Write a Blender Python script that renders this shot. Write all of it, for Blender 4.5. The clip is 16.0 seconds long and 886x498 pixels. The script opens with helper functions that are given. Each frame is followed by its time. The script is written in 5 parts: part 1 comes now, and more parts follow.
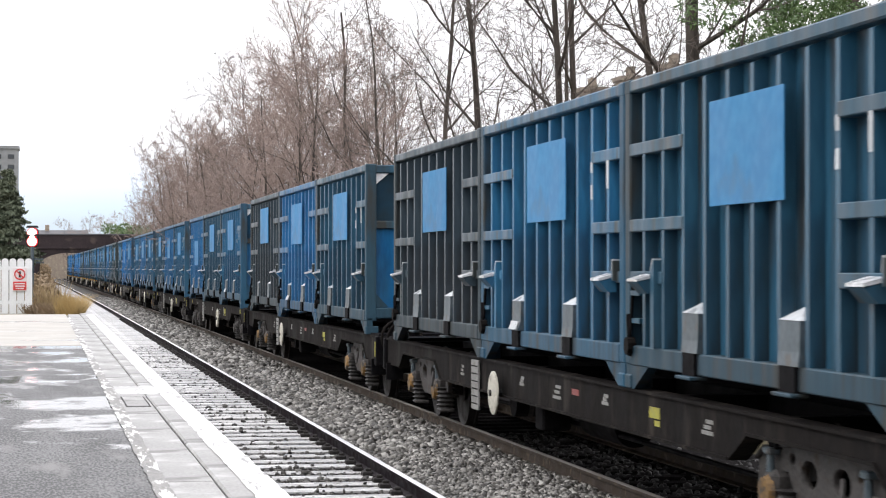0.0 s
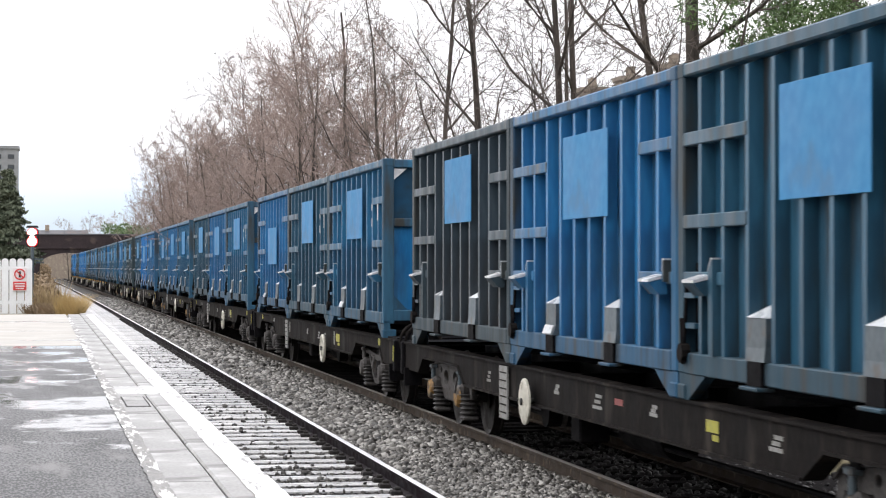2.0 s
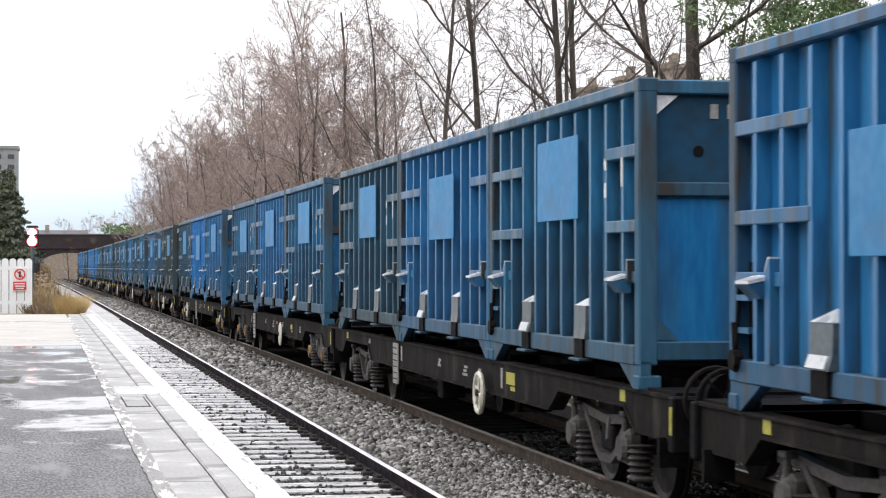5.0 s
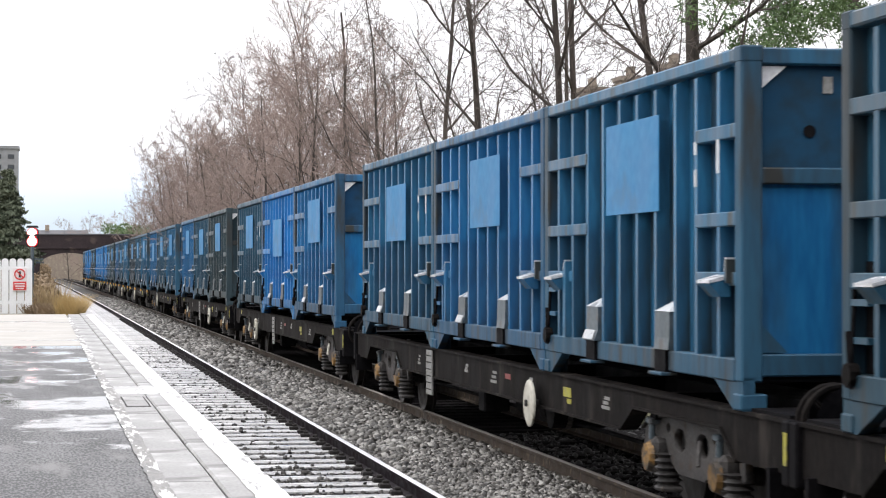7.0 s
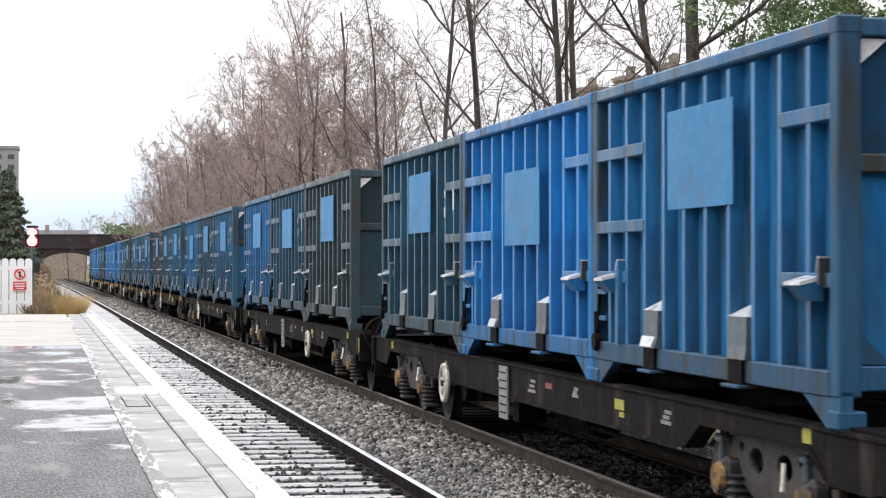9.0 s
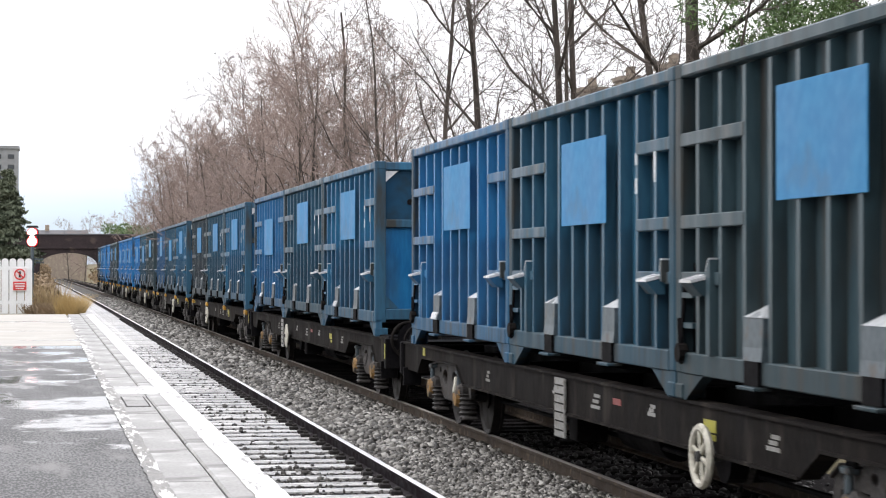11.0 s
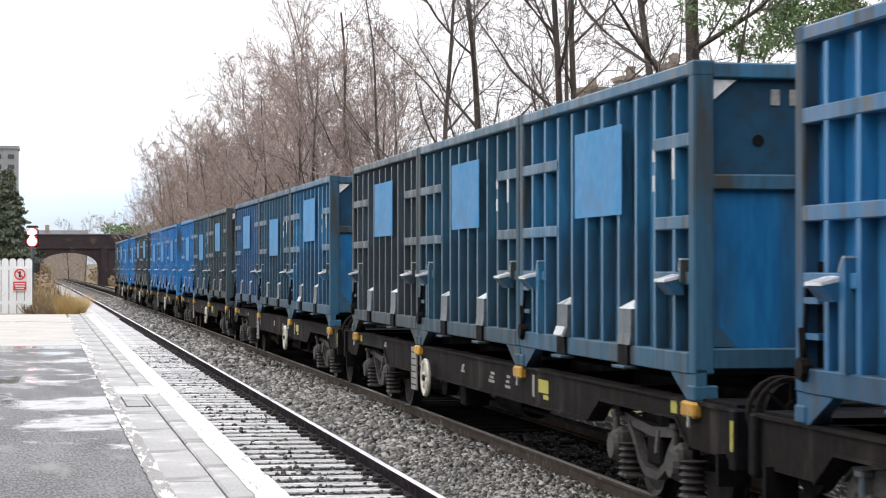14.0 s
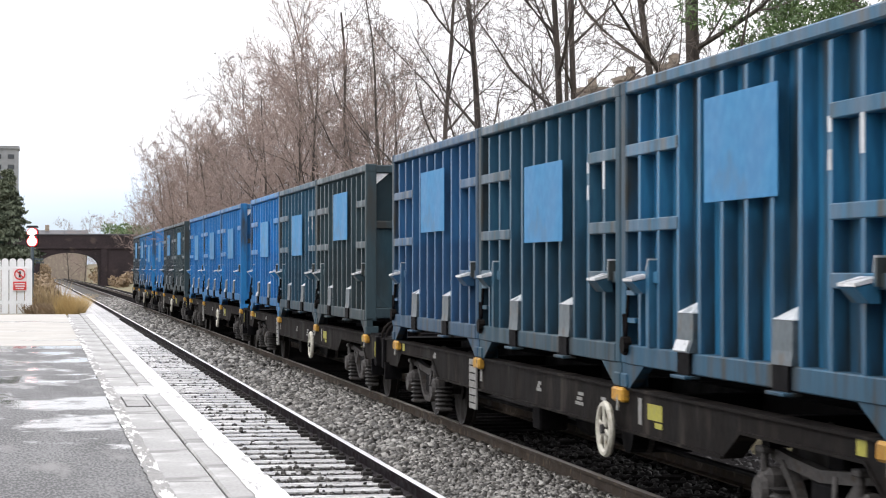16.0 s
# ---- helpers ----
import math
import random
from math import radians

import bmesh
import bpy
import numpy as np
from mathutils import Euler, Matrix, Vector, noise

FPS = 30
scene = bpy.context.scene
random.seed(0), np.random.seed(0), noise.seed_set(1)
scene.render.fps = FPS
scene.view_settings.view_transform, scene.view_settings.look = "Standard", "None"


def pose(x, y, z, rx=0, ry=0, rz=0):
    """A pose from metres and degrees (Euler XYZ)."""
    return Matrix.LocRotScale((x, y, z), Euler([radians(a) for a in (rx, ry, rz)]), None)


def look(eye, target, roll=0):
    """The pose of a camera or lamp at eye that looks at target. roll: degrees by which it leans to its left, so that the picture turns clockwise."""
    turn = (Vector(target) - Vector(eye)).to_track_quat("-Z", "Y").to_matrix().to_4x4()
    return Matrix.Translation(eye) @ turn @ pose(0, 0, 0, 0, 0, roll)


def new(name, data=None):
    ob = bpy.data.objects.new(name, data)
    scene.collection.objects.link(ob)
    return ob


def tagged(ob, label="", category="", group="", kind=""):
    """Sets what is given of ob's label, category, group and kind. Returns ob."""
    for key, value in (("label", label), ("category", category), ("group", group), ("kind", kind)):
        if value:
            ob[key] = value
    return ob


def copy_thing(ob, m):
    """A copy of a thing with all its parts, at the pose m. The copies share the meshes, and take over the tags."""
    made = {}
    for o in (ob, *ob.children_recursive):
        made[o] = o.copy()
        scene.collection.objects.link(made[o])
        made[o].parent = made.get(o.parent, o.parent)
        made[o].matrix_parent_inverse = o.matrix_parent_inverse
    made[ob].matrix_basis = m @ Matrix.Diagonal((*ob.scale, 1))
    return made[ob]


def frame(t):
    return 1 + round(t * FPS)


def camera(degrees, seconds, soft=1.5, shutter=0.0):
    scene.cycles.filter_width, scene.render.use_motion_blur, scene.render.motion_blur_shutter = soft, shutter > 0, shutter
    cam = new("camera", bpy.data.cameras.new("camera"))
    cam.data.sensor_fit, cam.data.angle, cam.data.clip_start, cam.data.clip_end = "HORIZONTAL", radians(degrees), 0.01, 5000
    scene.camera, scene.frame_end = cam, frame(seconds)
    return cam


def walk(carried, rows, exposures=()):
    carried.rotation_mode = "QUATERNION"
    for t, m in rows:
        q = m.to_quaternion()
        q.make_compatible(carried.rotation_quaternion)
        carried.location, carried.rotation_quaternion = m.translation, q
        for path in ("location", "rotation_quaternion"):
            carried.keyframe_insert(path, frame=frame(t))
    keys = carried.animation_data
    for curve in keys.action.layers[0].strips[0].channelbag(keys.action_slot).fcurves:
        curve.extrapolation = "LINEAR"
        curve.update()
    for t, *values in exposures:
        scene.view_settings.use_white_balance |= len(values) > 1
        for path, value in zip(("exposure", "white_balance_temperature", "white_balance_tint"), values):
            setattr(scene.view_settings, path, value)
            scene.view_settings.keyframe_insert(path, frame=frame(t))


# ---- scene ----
cam = camera(23.19, 16.0, soft=1.1, shutter=0.15)
EYE = (0.0, 0.0, 2.013)
YAW, TILT = 10.524, 0.488
AIM = (math.sin(radians(YAW)), math.cos(radians(YAW)), 2.013 + math.tan(radians(TILT)))
STAND = look(EYE, AIM, 0.0)
walk(cam, [(0.0, STAND), (16.0, STAND)], exposures=[(0.0, 0.1), (16.0, 0.1)])

# ---- sky, sun ----
world = bpy.data.worlds.new("overcast_sky")
scene.world = world
world.use_nodes = True
wn, wl = world.node_tree.nodes, world.node_tree.links
bg = wn["Background"]
sky = wn.new("ShaderNodeTexSky")
sky.sky_type, sky.sun_disc = "NISHITA", False
sky.sun_elevation, sky.sun_rotation = radians(46), radians(-75)
wco = wn.new("ShaderNodeTexCoord")
wsep = wn.new("ShaderNodeSeparateXYZ")
wl.new(wco.outputs["Generated"], wsep.inputs[0])
wnoise = wn.new("ShaderNodeTexNoise")
wnoise.inputs["Scale"].default_value, wnoise.inputs["Detail"].default_value = 5.0, 4.0
wmap = wn.new("ShaderNodeMapping")
wmap.inputs["Scale"].default_value = (1, 1, 4)
wl.new(wco.outputs["Generated"], wmap.inputs[0])
wl.new(wmap.outputs[0], wnoise.inputs["Vector"])
wadd = wn.new("ShaderNodeMath")
wadd.operation = "MULTIPLY_ADD"
wl.new(wnoise.outputs["Fac"], wadd.inputs[0])
wadd.inputs[1].default_value = 0.045
wl.new(wsep.outputs["Z"], wadd.inputs[2])
wramp = wn.new("ShaderNodeMapRange")
wramp.interpolation_type = "SMOOTHSTEP"
wramp.inputs["From Min"].default_value, wramp.inputs["From Max"].default_value = 0.045, 0.085
wramp.inputs["To Min"].default_value, wramp.inputs["To Max"].default_value = 0.05, 1.0
wl.new(wadd.outputs[0], wramp.inputs["Value"])
wscale = wn.new("ShaderNodeMix")
wscale.data_type, wscale.blend_type = "RGBA", "MULTIPLY"
wscale.inputs[0].default_value = 1.0
wl.new(sky.outputs[0], wscale.inputs[6])
wscale.inputs[7].default_value = (0.165, 0.198, 0.30, 1)
wmix = wn.new("ShaderNodeMix")
wmix.data_type = "RGBA"
wl.new(wramp.outputs[0], wmix.inputs[0])
wl.new(wscale.outputs[2], wmix.inputs[6])
wmix.inputs[7].default_value = (1.10, 1.09, 1.13, 1)
wzen = wn.new("ShaderNodeMapRange")
wzen.inputs["From Min"].default_value, wzen.inputs["From Max"].default_value = 0.02, 0.9
wzen.inputs["To Min"].default_value, wzen.inputs["To Max"].default_value = 1.0, 2.1
wl.new(wsep.outputs["Z"], wzen.inputs["Value"])
wgain = wn.new("ShaderNodeVectorMath")
wgain.operation = "SCALE"
wl.new(wmix.outputs[2], wgain.inputs[0])
wl.new(wzen.outputs[0], wgain.inputs["Scale"])
wl.new(wgain.outputs[0], bg.inputs[0])
bg.inputs[1].default_value = 1.0

sun = new("sun", bpy.data.lights.new("sun", "SUN"))
sun.data.energy, sun.data.angle, sun.data.color = 0.6, radians(30), (1.0, 0.97, 0.93)
sun.matrix_world = look((-30, -8, 32), (0, 0, 0))


# ---- materials ----
def links_of(m):
    return m.node_tree.nodes, m.node_tree.links


def surface(name, a, b, rough=(0.5, 0.8), metal=0.0, grain=40.0, patch=2.5, bump=0.2, stretch=(1, 1, 1), vary=0.0, third=None, third_at=(0.58, 0.7), coord="Object", spec=0.5, bump_distance=0.01, sharp=0.12, fine_share=0.5):
    """Two colours mixed by patches and grain, a third as stains, roughness that follows, fine relief."""
    m = bpy.data.materials.new(name)
    m.use_nodes = True
    n, l = links_of(m)
    p = n["Principled BSDF"]
    co = n.new("ShaderNodeTexCoord")
    mp = n.new("ShaderNodeMapping")
    mp.inputs["Scale"].default_value = stretch
    l.new(co.outputs[coord], mp.inputs[0])
    big, fine = n.new("ShaderNodeTexNoise"), n.new("ShaderNodeTexNoise")
    for t, s in ((big, patch), (fine, grain)):
        t.inputs["Scale"].default_value, t.inputs["Detail"].default_value = s, 6.0
        l.new(mp.outputs[0], t.inputs["Vector"])
    mean = n.new("ShaderNodeMath")
    mean.operation = "MULTIPLY_ADD"
    l.new(fine.outputs["Fac"], mean.inputs[0])
    mean.inputs[1].default_value = fine_share
    half = n.new("ShaderNodeMath")
    half.operation = "MULTIPLY"
    l.new(big.outputs["Fac"], half.inputs[0])
    half.inputs[1].default_value = 1.0 - fine_share
    l.new(half.outputs[0], mean.inputs[2])
    rng = n.new("ShaderNodeMapRange")
    rng.inputs["From Min"].default_value, rng.inputs["From Max"].default_value = 0.5 - sharp, 0.5 + sharp
    l.new(mean.outputs[0], rng.inputs["Value"])
    mix = n.new("ShaderNodeMix")
    mix.data_type = "RGBA"
    l.new(rng.outputs[0], mix.inputs[0])
    mix.inputs[6].default_value, mix.inputs[7].default_value = (*a, 1), (*b, 1)
    out = mix.outputs[2]
    if third:
        st = n.new("ShaderNodeTexNoise")
        st.inputs["Scale"].default_value, st.inputs["Detail"].default_value = patch * 1.7, 8.0
        sh = n.new("ShaderNodeVectorMath")
        sh.operation = "ADD"
        sh.inputs[1].default_value = (7.3, 2.1, 4.4)
        l.new(mp.outputs[0], sh.inputs[0])
        l.new(sh.outputs[0], st.inputs["Vector"])
        r2 = n.new("ShaderNodeMapRange")
        r2.inputs["From Min"].default_value, r2.inputs["From Max"].default_value = third_at
        l.new(st.outputs["Fac"], r2.inputs["Value"])
        m2 = n.new("ShaderNodeMix")
        m2.data_type = "RGBA"
        l.new(r2.outputs[0], m2.inputs[0])
        l.new(out, m2.inputs[6])
        m2.inputs[7].default_value = (*third, 1)
        out = m2.outputs[2]
    if vary:
        oi = n.new("ShaderNodeObjectInfo")
        r3 = n.new("ShaderNodeMapRange")
        r3.inputs["To Min"].default_value, r3.inputs["To Max"].default_value = 1 - vary, 1 + vary
        l.new(oi.outputs["Random"], r3.inputs["Value"])
        hs = n.new("ShaderNodeHueSaturation")
        l.new(r3.outputs[0], hs.inputs["Value"])
        l.new(out, hs.inputs["Color"])
        out = hs.outputs[0]
    l.new(out, p.inputs["Base Color"])
    rr = n.new("ShaderNodeMapRange")
    rr.inputs["From Min"].default_value, rr.inputs["From Max"].default_value = 0.35, 0.65
    rr.inputs["To Min"].default_value, rr.inputs["To Max"].default_value = rough
    l.new(big.outputs["Fac"], rr.inputs["Value"])
    l.new(rr.outputs[0], p.inputs["Roughness"])
    p.inputs["Metallic"].default_value = metal
    p.inputs["Specular IOR Level"].default_value = spec
    if bump:
        bp = n.new("ShaderNodeBump")
        bp.inputs["Strength"].default_value, bp.inputs["Distance"].default_value = bump, bump_distance
        l.new(fine.outputs["Fac"], bp.inputs["Height"])
        l.new(bp.outputs[0], p.inputs["Normal"])
    return m


def glow(name, colour, strength):
    m = bpy.data.materials.new(name)
    m.use_nodes = True
    p = m.node_tree.nodes["Principled BSDF"]
    p.inputs["Base Color"].default_value = (0.02, 0.02, 0.02, 1)
    p.inputs["Emission Color"].default_value = (*colour, 1)
    p.inputs["Emission Strength"].default_value = strength
    return m


STREAK = (1.0, 1.6, 0.2)
PAINT_COLOURS = {   # two tones of the paint, and the grime that lies over it
    "teal": ((0.008, 0.095, 0.210), (0.026, 0.175, 0.325), (0.016, 0.030, 0.042)),
    "tealdark": ((0.010, 0.060, 0.112), (0.027, 0.112, 0.182), (0.018, 0.022, 0.024)),
    "blue": ((0.007, 0.102, 0.26), (0.022, 0.186, 0.40), (0.026, 0.048, 0.07)),
    "royal": ((0.006, 0.14, 0.40), (0.014, 0.228, 0.56), (0.02, 0.09, 0.22)),
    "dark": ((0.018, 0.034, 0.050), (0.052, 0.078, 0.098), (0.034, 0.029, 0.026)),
    "navy": ((0.012, 0.070, 0.175), (0.03, 0.125, 0.265), (0.024, 0.036, 0.06)),
    "green": ((0.018, 0.042, 0.055), (0.044, 0.080, 0.095), (0.03, 0.03, 0.027)),
}
GRIME = (0.034, 0.058, 0.072)
# dark tone that stands for the shade on the upper end walls
END_SHADE = (0.016, 0.024, 0.028)
ROADDIRT = (0.030, 0.046, 0.054)


def toward(col, other, f):
    return tuple(u + (v - u) * f for u, v in zip(col, other))


PAINTS, GRIMY, SILLS, ENDS = {}, {}, {}, {}
for key, (pa, pb, pg) in PAINT_COLOURS.items():
    PAINTS[key] = surface("paint_" + key, pa, pb, (0.3, 0.52), grain=14, patch=1.3, stretch=STREAK, vary=0.12, third=pg, third_at=(0.42, 0.6) if key == "teal" else (0.46, 0.64), bump=0.08, spec=0.45)
    GRIMY[key] = surface("grimy_paint_" + key, toward(pa, GRIME, 0.42 if key != "royal" else 0.2), toward(pb, GRIME, 0.3 if key != "royal" else 0.12), (0.32, 0.6), grain=16, patch=2.2, stretch=STREAK, vary=0.14, third=(0.042, 0.05, 0.05), third_at=(0.52, 0.68), bump=0.12, spec=0.4)
    SILLS[key] = surface("sill_paint_" + key, toward(pa, ROADDIRT, 0.72 if key != "royal" else 0.45), toward(pb, ROADDIRT, 0.6 if key != "royal" else 0.3), (0.4, 0.65), grain=16, patch=2.2, stretch=STREAK, vary=0.14, third=(0.036, 0.038, 0.036), third_at=(0.5, 0.68), bump=0.12, spec=0.25)
    # paint pulled towards dark: shade of wagon gap and header, in the colour
    ENDS[key] = surface("shaded_end_paint_" + key, toward(pa, END_SHADE, 0.85), toward(pa, END_SHADE, 0.55), (0.5, 0.75), grain=7, patch=1.1, vary=0.1, third=toward(pa, (0.01, 0.012, 0.014), 0.6), third_at=(0.48, 0.66), bump=0.1, spec=0.12)
BLANK = surface("panel_light_blue", (0.030, 0.185, 0.40), (0.060, 0.25, 0.47), (0.45, 0.65), grain=9, patch=1.4, bump=0.02, vary=0.05, spec=0.2, third=(0.07, 0.16, 0.27), third_at=(0.58, 0.78))
LUG = surface("worn_grey_lug_steel", (0.045, 0.068, 0.084), (0.105, 0.132, 0.15), (0.25, 0.5), grain=18, patch=3, vary=0.12, third=(0.09, 0.06, 0.04), bump=0.1)
# near-white base holds the sky glint of the bracket tops
PALE_STEEL = surface("pale_steel_with_sky_glint", (0.6, 0.61, 0.63), (0.8, 0.81, 0.83), (0.15, 0.35), metal=0.1, grain=25, patch=4, bump=0.06)
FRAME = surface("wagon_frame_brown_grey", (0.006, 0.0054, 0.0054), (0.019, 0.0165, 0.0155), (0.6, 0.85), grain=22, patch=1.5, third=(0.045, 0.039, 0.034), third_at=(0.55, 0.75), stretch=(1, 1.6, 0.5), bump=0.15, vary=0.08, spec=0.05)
# grime plus the shade under the wagons, both put into one near-black
UNDER = surface("underframe_grime_and_shade", (0.004, 0.004, 0.005), (0.011, 0.010, 0.011), (0.6, 0.85), grain=25, patch=3, bump=0.2, spec=0.06)
BOGIE = surface("bogie_dusty_steel", (0.032, 0.030, 0.030), (0.092, 0.086, 0.083), (0.45, 0.7), grain=30, patch=4, third=(0.05, 0.035, 0.025), bump=0.25, vary=0.1, spec=0.2)
SPRING = surface("spring_dark_steel", (0.02, 0.019, 0.019), (0.06, 0.056, 0.054), (0.4, 0.65), grain=30, patch=4, bump=0.1, spec=0.3)
# pale tone for letter remnants and for the highlight on the lug tops
LUGTOP = surface("pale_worn_paint_and_highlight", (0.40, 0.43, 0.45), (0.60, 0.62, 0.64), (0.2, 0.45), grain=20, patch=4, bump=0.08, vary=0.2)
OCHRE = surface("axlebox_ochre_paint", (0.15, 0.08, 0.022), (0.27, 0.15, 0.04), (0.5, 0.7), grain=25, patch=6, third=(0.05, 0.04, 0.03), third_at=(0.5, 0.6), bump=0.2, vary=0.25)
ORANGE = surface("orange_yellow_fitting", (0.35, 0.17, 0.02), (0.55, 0.3, 0.03), (0.5, 0.7), grain=25, patch=6, third=(0.06, 0.05, 0.04), bump=0.2, vary=0.15)
CREAM = surface("cream_handwheel_paint", (0.45, 0.43, 0.36), (0.62, 0.6, 0.52), (0.4, 0.6), grain=20, patch=5, third=(0.25, 0.22, 0.16), bump=0.08)
PLATE = surface("dirty_white_plate", (0.20, 0.20, 0.19), (0.32, 0.32, 0.31), (0.5, 0.7), grain=30, patch=9, third=(0.18, 0.17, 0.15), third_at=(0.5, 0.65), bump=0.05)
YELLOW = surface("yellow_plate", (0.30, 0.28, 0.04), (0.42, 0.39, 0.06), (0.5, 0.7), grain=30, patch=9, third=(0.2, 0.18, 0.06), bump=0.05)
REDP = surface("red_plate", (0.20, 0.045, 0.042), (0.28, 0.08, 0.07), (0.5, 0.7), grain=30, patch=9, bump=0.05)
INK = surface("ink_dark", (0.03, 0.03, 0.03), (0.05, 0.05, 0.05), (0.5, 0.7), bump=0.0, spec=0.2)
# wheel colour lowered to stand for the shade behind the bogie frames
WHEEL = surface("wheel_steel", (0.010, 0.009, 0.009), (0.028, 0.024, 0.022), (0.45, 0.7), metal=0.3, grain=30, patch=5, bump=0.1, spec=0.2)
# non-metal near-white: the sky's reflection on the railhead, put in as base colour
TREAD = surface("polished_rail_sky_white", (0.70, 0.70, 0.71), (0.82, 0.82, 0.83), (0.25, 0.4), metal=0.0, grain=60, patch=3, stretch=(1, 0.1, 1), bump=0.02)
DULL = surface("dull_rail_top", (0.22, 0.20, 0.185), (0.34, 0.32, 0.30), (0.3, 0.5), grain=60, patch=3, stretch=(1, 0.1, 1), bump=0.02)
RUST = surface("rail_web_rust", (0.007, 0.005, 0.008), (0.02, 0.014, 0.017), (0.5, 0.8), grain=60, patch=4, third=(0.026, 0.018, 0.018), bump=0.2, spec=0.06)
RUSTF = surface("rail_web_brown", (0.036, 0.027, 0.021), (0.075, 0.058, 0.045), (0.5, 0.8), grain=60, patch=4, third=(0.15, 0.12, 0.09), bump=0.2, spec=0.15)
BALLAST = surface("ballast_bed_dirt", (0.03, 0.028, 0.026), (0.09, 0.084, 0.077), (0.5, 0.85), grain=28, patch=1.2, bump=1.0, bump_distance=0.03, spec=0.15)
# near-black: the shade under the train is put into this bed colour
DIRT_SHADE_BED = surface("dirt_and_shade_track_bed", (0.009, 0.008, 0.009), (0.022, 0.020, 0.020), (0.8, 0.95), grain=28, patch=1.2, bump=1.0, bump_distance=0.03, spec=0.02)
SLEEPER = surface("wet_sleeper_concrete", (0.50, 0.49, 0.49), (0.66, 0.65, 0.65), (0.10, 0.3), grain=35, patch=2.5, third=(0.3, 0.29, 0.27), third_at=(0.6, 0.75), bump=0.15, vary=0.12)
CLIP = surface("rail_clip_black", (0.015, 0.014, 0.014), (0.04, 0.036, 0.034), (0.5, 0.8), grain=60, patch=6, bump=0.2, spec=0.15)
WHITE = surface("white_fence_paint", (0.74, 0.75, 0.76), (0.84, 0.85, 0.86), (0.4, 0.6), grain=25, patch=2, third=(0.6, 0.61, 0.6), bump=0.05, vary=0.05)
BARK = surface("bark_grey_brown", (0.035, 0.029, 0.026), (0.095, 0.08, 0.07), (0.7, 0.95), grain=18, patch=2.5, stretch=(1, 1, 0.3), bump=0.6, bump_distance=0.02, vary=0.15, spec=0.2)
TWIG = surface("twig_red_brown", (0.09, 0.075, 0.068), (0.175, 0.146, 0.132), (0.7, 0.95), grain=3, patch=0.4, bump=0.0, vary=0.18, spec=0.2)
TWIGR = surface("twig_warm_brown", (0.24, 0.185, 0.163), (0.37, 0.29, 0.258), (0.7, 0.95), grain=3, patch=0.4, bump=0.0, vary=0.15, spec=0.2)
NEEDLE = surface("evergreen_leaf", (0.055, 0.105, 0.034), (0.135, 0.205, 0.075), (0.5, 0.75), grain=5, patch=1.2, bump=0.0)
PINE = surface("pine_needle", (0.075, 0.095, 0.065), (0.155, 0.175, 0.12), (0.55, 0.8), grain=3, patch=0.6, bump=0.0, spec=0.2)
# leaf colour near-black, to stand for the dark seen below the wagons
THICKET = surface("shade_dark_thicket_leaf", (0.010, 0.013, 0.007), (0.03, 0.034, 0.018), (0.7, 0.9), grain=3, patch=0.6, bump=0.0, spec=0.1)
STRAW = surface("dry_grass_straw", (0.36, 0.25, 0.10), (0.54, 0.40, 0.19), (0.7, 0.9), grain=4, patch=1.5, bump=0.0)
REED = surface("brown_reed", (0.29, 0.21, 0.115), (0.43, 0.33, 0.19), (0.7, 0.9), grain=4, patch=1.5, bump=0.0)
SCRUB = surface("bramble_brown", (0.18, 0.128, 0.08), (0.30, 0.218, 0.135), (0.7, 0.95), grain=3, patch=0.5, bump=0.0)
EARTH = surface("winter_ground", (0.10, 0.085, 0.045), (0.19, 0.16, 0.085), (0.8, 0.95), grain=3, patch=0.15, third=(0.07, 0.09, 0.03), bump=0.5, bump_distance=0.05)
BRIDGE = surface("soot_brick", (0.022, 0.017, 0.019), (0.05, 0.038, 0.04), (0.6, 0.85), grain=8, patch=0.5, third=(0.08, 0.06, 0.055), bump=0.2, spec=0.15)
BRICK = surface("weathered_brick", (0.21, 0.17, 0.135), (0.31, 0.26, 0.21), (0.7, 0.9), grain=12, patch=1.5, third=(0.38, 0.33, 0.26), bump=0.2)
SLATE = surface("roof_slate", (0.06, 0.06, 0.065), (0.10, 0.10, 0.11), (0.4, 0.6), grain=8, patch=1, bump=0.2)
CONC = surface("tower_concrete", (0.20, 0.21, 0.22), (0.27, 0.28, 0.29), (0.7, 0.9), grain=1, patch=0.1, bump=0.05)
GLASSD = surface("dark_window_glass", (0.03, 0.035, 0.04), (0.05, 0.055, 0.06), (0.05, 0.15), grain=2, patch=0.5, bump=0.0)
REDRING = surface("sign_red", (0.55, 0.03, 0.035), (0.62, 0.05, 0.05), (0.35, 0.5), grain=20, patch=3, bump=0.0)
SIGNW = surface("sign_white", (0.72, 0.68, 0.68), (0.8, 0.76, 0.76), (0.35, 0.5), grain=20, patch=3, bump=0.0)
BLACKP = surface("signal_black_paint", (0.015, 0.015, 0.016), (0.03, 0.03, 0.03), (0.4, 0.6), grain=20, patch=3, bump=0.05)
LAMP = glow("signal_red_lamp", (1.0, 0.5, 0.48), 5.0)
# emission for the red glare round the lamps, not a lamp of its own
HALO = glow("signal_red_glare", (1.0, 0.02, 0.03), 1.4)


